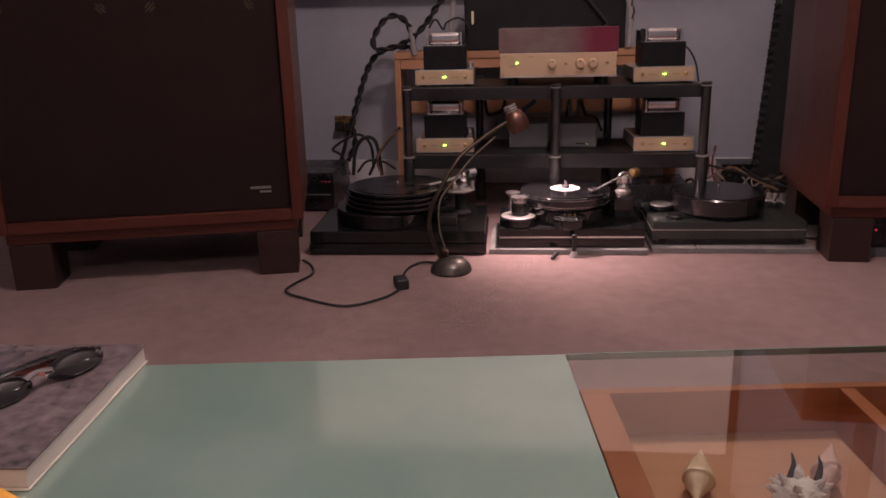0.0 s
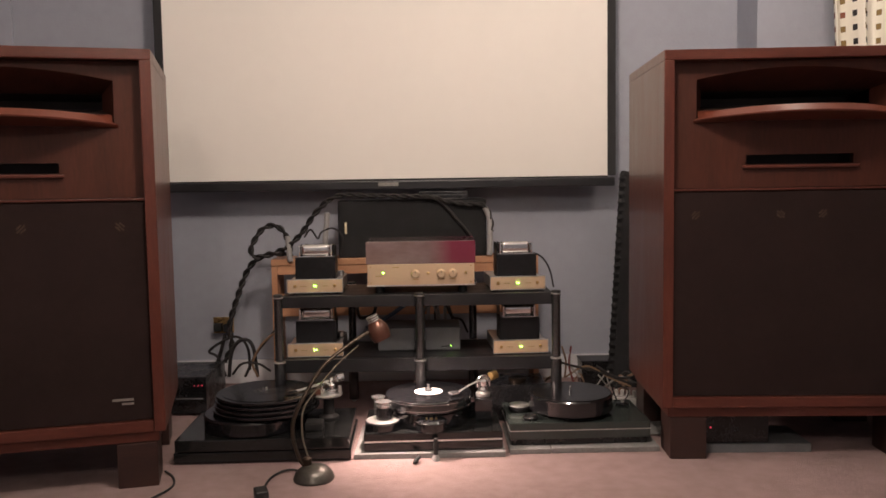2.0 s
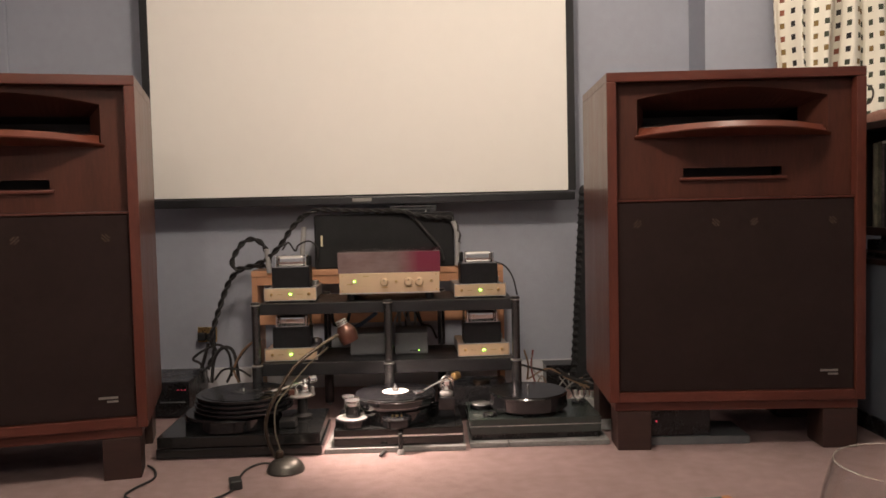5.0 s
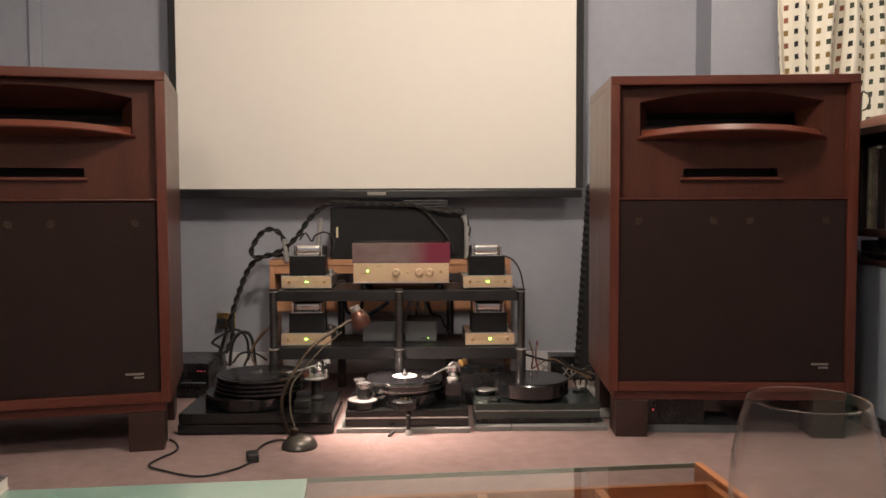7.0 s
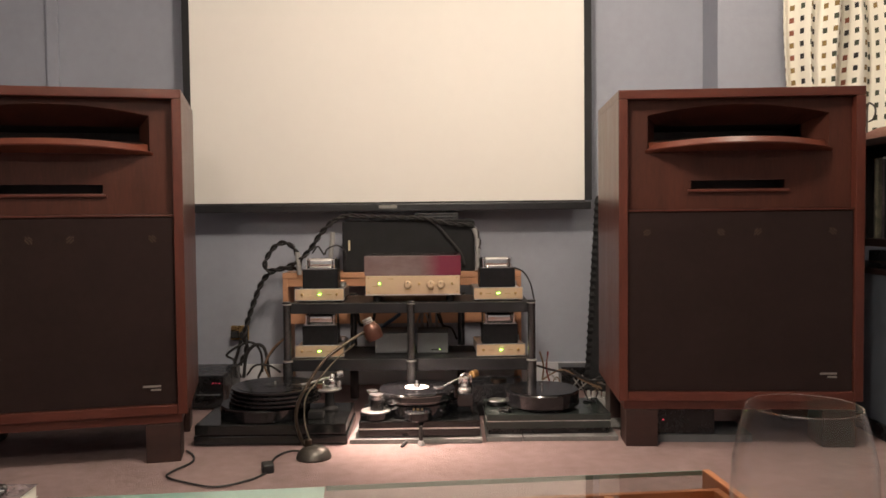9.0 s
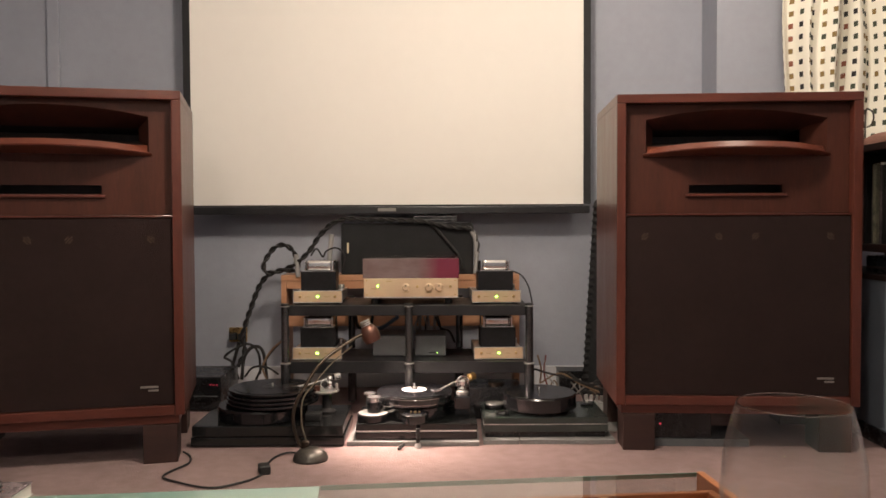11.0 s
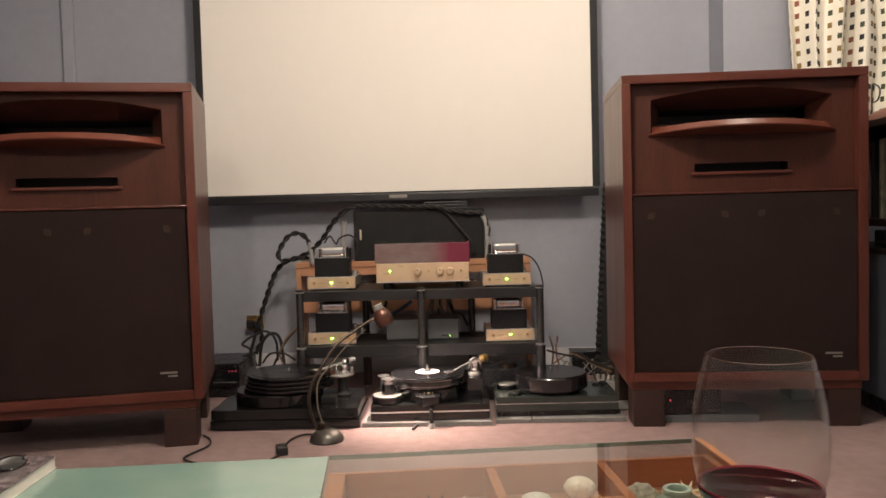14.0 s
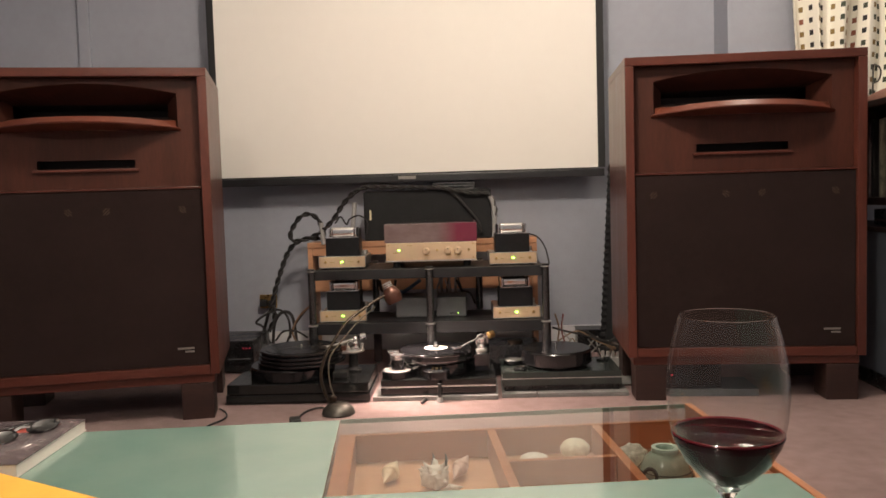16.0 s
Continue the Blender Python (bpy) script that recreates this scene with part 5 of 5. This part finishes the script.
def whelk(name, m, size, mat, label, turns=5.0, fat=0.22):
    """A spindle-shaped spiral shell: stepped spire, swollen last whorl, tapering canal."""
    bm = bmesh.new()
    n, seg = 48, 22
    rings = []
    for i in range(n + 1):
        t = i / n
        r = fat * (1.9 * t if t < 0.35 else 0.665 + 0.335 * math.sin((t - 0.35) / 0.25 * math.pi / 2) if t < 0.6 else max(0.10, 1 - ((t - 0.6) / 0.4) ** 0.8 * 0.92))
        ring = []
        for k in range(seg):
            a = 2 * math.pi * k / seg
            w = (t * turns * (1.3 - t) + k / seg) % 1.0
            step = 1 + (0.16 * (w - 0.5) if t < 0.62 else 0.05 * math.sin(9 * t * math.pi)) + 0.04 * math.cos(5 * a)
            ring.append(bm.verts.new((size * r * step * math.cos(a), size * r * step * math.sin(a), size * (0.5 - t))))
        rings.append(ring)
    for a, b in zip(rings, rings[1:]):
        for k in range(seg):
            bm.faces.new((a[k], a[(k + 1) % seg], b[(k + 1) % seg], b[k]))
    bm.faces.new(rings[0][::-1])
    bm.faces.new(rings[-1])
    return solid(name, bm, mat, label, "shell", m, "shells in the tray", smooth=True)


def urchin(m, r, h, mat, label, ribs=10):
    bm = bmesh.new()
    nu, nv = 50, 12
    top = []
    for j in range(nv + 1):
        ph = math.pi * j / nv
        ring = []
        for i in range(nu):
            th = 2 * math.pi * i / nu
            rr = r * math.sin(ph) * (1 + 0.04 * math.cos(ribs * th))
            ring.append(bm.verts.new((rr * math.cos(th), rr * math.sin(th), h / 2 * (1 - math.cos(ph) * 1.0))))
        top.append(ring)
    for a, b in zip(top, top[1:]):
        for k in range(nu):
            bm.faces.new((a[k], a[(k + 1) % nu], b[(k + 1) % nu], b[k]))
    bmesh.ops.remove_doubles(bm, verts=bm.verts, dist=1e-5)
    return solid("sea_urchin", bm, mat, label, "sea urchin shell", m, "shells in the tray", smooth=True)


whelk("conch_shell", pose(0.083, -2.255, SZ + 0.018, 0, 76, 76), 0.070, M_SHELL, "pale yellow spiral conch shell lying in the tray")
whelk("cone_shell", pose(0.205, -2.240, SZ + 0.020, 0, 70, 66), 0.068, M_SHELLPINK, "slim pinkish spiral shell lying in the tray", 6.0, 0.2)
mur = thing("spiny_shell", "white spiny shell with two brown horns in the tray", "shell", pose(0.163, -2.300, SZ), "shells in the tray")
bm = bmesh.new()
rng = random.Random(3)
bmesh.ops.create_icosphere(bm, subdivisions=3, radius=0.026)
for v in bm.verts:
    d = v.co.normalized()
    v.co = d * (0.022 + 0.006 * abs(noise.noise(d * 3.1)) + 0.006 * max(0, noise.noise(d * 6.0)))
    v.co.z = v.co.z * 0.85 + 0.0225
part("body", bm, M_SHELLW, mur, "", True)
bm = bmesh.new()
for k in range(16):
    d = Vector((rng.uniform(-1, 1), rng.uniform(-1, 1), rng.uniform(-0.2, 1))).normalized()
    lathe([(0.0045, 0), (0.003, 0.006), (0, 0.012)], 7, bm, Matrix.Translation(Vector((0, 0, 0.0225)) + d * 0.021) @ d.to_track_quat("Z", "Y").to_matrix().to_4x4())
part("spines", bm, M_SHELLW, mur, "", True)
for hx_, hy_ in ((-0.006, 0.016), (0.016, 0.012)):
    part("horn", tube([(hx_, hy_, 0.034), (hx_ + 0.003, hy_ + 0.004, 0.048), (hx_ + 0.001, hy_ + 0.006, 0.058)], 0.004, 8, 6, taper=lambda t: 1 - 0.8 * t), M_LAMPARM, mur, "curved brown horn", True)
whelk("conch_shell", pose(0.192, -2.318, SZ + 0.009, 0, 87, 20), 0.04, M_SHELLW, "small white spiral shell lying in the tray")
urchin(pose(0.336, -2.185, SZ), 0.026, 0.024, M_SHELLW, "small grey-white ribbed shell in the tray", 12)
urchin(pose(0.414, -2.145, SZ), 0.027, 0.038, M_SHELLP, "round pale cream sea urchin shell in the tray")
urchin(pose(0.340, -2.345, SZ), 0.03, 0.012, M_SHELLP, "flat pale sand dollar in the tray", 5)
urchin(pose(0.515, -2.180, SZ + 0.004, 55, 0, -20), 0.030, 0.03, M_URCHIN, "sea urchin shell with dark banded pattern in the tray", 10)
bowl = thing("celadon_cup", "upturned grey-green glazed cup with dark painted lines in the tray", "cup", pose(0.549, -2.282, SZ) @ Matrix.Scale(1.18, 4))
part("body", lathe([(0, 0.046), (0.012, 0.046), (0.013, 0.054), (0.019, 0.054), (0.019, 0.047), (0.028, 0.041), (0.034, 0.026), (0.043, 0.006), (0.044, 0.0), (0.041, 0.0), (0.03, 0.024), (0, 0.036)], 44), M_CELADON, bowl, "", True)
for zz, rr in ((0.010, 0.0418), (0.016, 0.0392), (0.022, 0.0366)):
    part("painted_line", lathe([(rr, zz), (rr + 0.0012, zz + 0.0006), (rr, zz + 0.0018)], 44), M_GLAZEDARK, bowl, "", True)
part("painted_disc", lathe([(0.008, 0), (0.0095, 0.0008), (0.012, 0.0008), (0.0135, 0)], 24, m=pose(-0.027, -0.027, 0.020, 68, 0, -45)), M_GLAZEDARK, bowl, "", True)
bm = bmesh.new()
for k in range(7):
    a = k * 2 * math.pi / 7
    lathe([(0.006, 0), (0.0035, 0.014), (0, 0.028)], 8, bm, pose(0, 0, 0.02, 0, 0, math.degrees(a)) @ pose(0, 0, 0, 0, 62, 0))
bmesh.ops.create_icosphere(bm, subdivisions=2, radius=0.011, matrix=Matrix.Translation((0, 0, 0.02)))
solid("star_shell", bm, M_SHELL, "spiky cream star-shaped shell behind the cup", "shell", pose(0.585, -2.190, SZ + 0.004, 25, 0, 15), "shells in the tray", smooth=True)

# ---------------- things on the table ----------------
wg = thing("wine_glass", "large stemmed wine glass holding a little red wine", "wine glass", pose(0.516, -2.747, TZ))
outer = [(0.0, 0.0), (0.04, 0.0), (0.041, 0.002), (0.03, 0.005), (0.01, 0.01), (0.0048, 0.02), (0.0042, 0.045), (0.0044, 0.07), (0.006, 0.094), (0.0135, 0.105), (0.0294, 0.1184), (0.0453, 0.1356), (0.0569, 0.1576), (0.063, 0.1857), (0.0648, 0.2126), (0.0624, 0.2469), (0.0569, 0.2738), (0.0504, 0.297)]
inner = [(0.0493, 0.297), (0.0557, 0.2738), (0.0611, 0.2469), (0.0635, 0.2126), (0.0618, 0.1857), (0.0558, 0.1576), (0.0445, 0.1368), (0.0284, 0.1203), (0.0122, 0.1105), (0.0, 0.1087)]
part("bowl", lathe(outer[9:] + inner[:-1], 72), M_BOWL, wg, "clear thin glass bowl", True)
part("rim", lathe([(0.0494, 0.2971), (0.0503, 0.2971), (0.0502, 0.2976), (0.0495, 0.2976), (0.0494, 0.2971)], 72), M_WINEGLASS, wg, "fine glass rim", True)
part("stem", lathe(outer[:10] + [(0.0, 0.1055)], 48), M_WINEGLASS, wg, "solid clear stem and foot", True)
part("wine", lathe([(0.0, 0.1082), (0.0127, 0.11), (0.0289, 0.1197), (0.0449, 0.1363), (0.0565, 0.1576), (0.0598, 0.1664), (0.058, 0.1674), (0.0, 0.1674)], 72), M_WINE, wg, "dark red wine", True)
part("wine_edge", lathe([(0.0578, 0.1661), (0.0596, 0.1686), (0.0589, 0.1696), (0.0569, 0.1679)], 72), M_WINERIM, wg, "thin red edge of the wine", True)

mag = thing("magazine", "thick glossy magazine with dark cover lying on the frosted glass", "magazine", pose(-0.507, -2.385, TZ + 0.0005, 0, 0, 3.9) @ Matrix.Diagonal((1, 1, 1.3, 1)))
part("page_block", box((-0.30, 0.002, 0.0012), (-0.002, 0.265, 0.0158), 0.001), M_PAGES, mag, "white page block")
part("cover", box((-0.30, 0, 0.016), (0.0, 0.267, 0.0172), 0.0004), M_COVER, mag, "dark photographic cover")
part("cover", box((-0.30, 0, 0), (0.0, 0.267, 0.0011), 0.0004), M_PAGES, mag)
for x, y_, w_, d_ in ((-0.09, 0.20, 0.05, 0.03), (-0.14, 0.03, 0.03, 0.02), (-0.05, 0.23, 0.03, 0.012)):
    part("print_patch", box((x - w_ / 2, y_ - d_ / 2, 0.01725), (x + w_ / 2, y_ + d_ / 2, 0.0176)), M_REDPRINT, mag)
spec = thing("sunglasses", "folded glossy black sunglasses lying on the magazine", "sunglasses", pose(-0.584, -2.236, TZ + 0.0235, 0, 0, 65) @ Matrix.Diagonal((1.25, 1.25, 0.8, 1)))
for k in (-1, 1):
    part("lens", to(lathe([(0, -0.006), (0.018, -0.005), (0.024, 0), (0.018, 0.005), (0, 0.006)], 28), pose(k * 0.034, 0, 0.012, 60, 0, 0) @ Matrix.Diagonal((1.15, 0.66, 1, 1))), M_PIANO, spec, "", True)
    part("temple", tube([(k * 0.062, 0.006, 0.014), (k * 0.05, 0.03, 0.010), (-k * 0.02, 0.040, 0.008), (-k * 0.06, 0.036, 0.006)], 0.0035, 8), M_SATIN, spec, "", True)
part("bridge", tube([(-0.012, 0, 0.018), (0, 0.002, 0.021), (0.012, 0, 0.018)], 0.003, 8), M_CHROME, spec, "", True)

solid("orange_folder", box((-0.40, -0.22, 0), (0, 0, 0.012), 0.001), M_YELLOW, "bright orange-yellow card folder lying on the table", "folder", pose(-0.18, -2.578, TZ + 0.0005, 0, 0, -27.6))
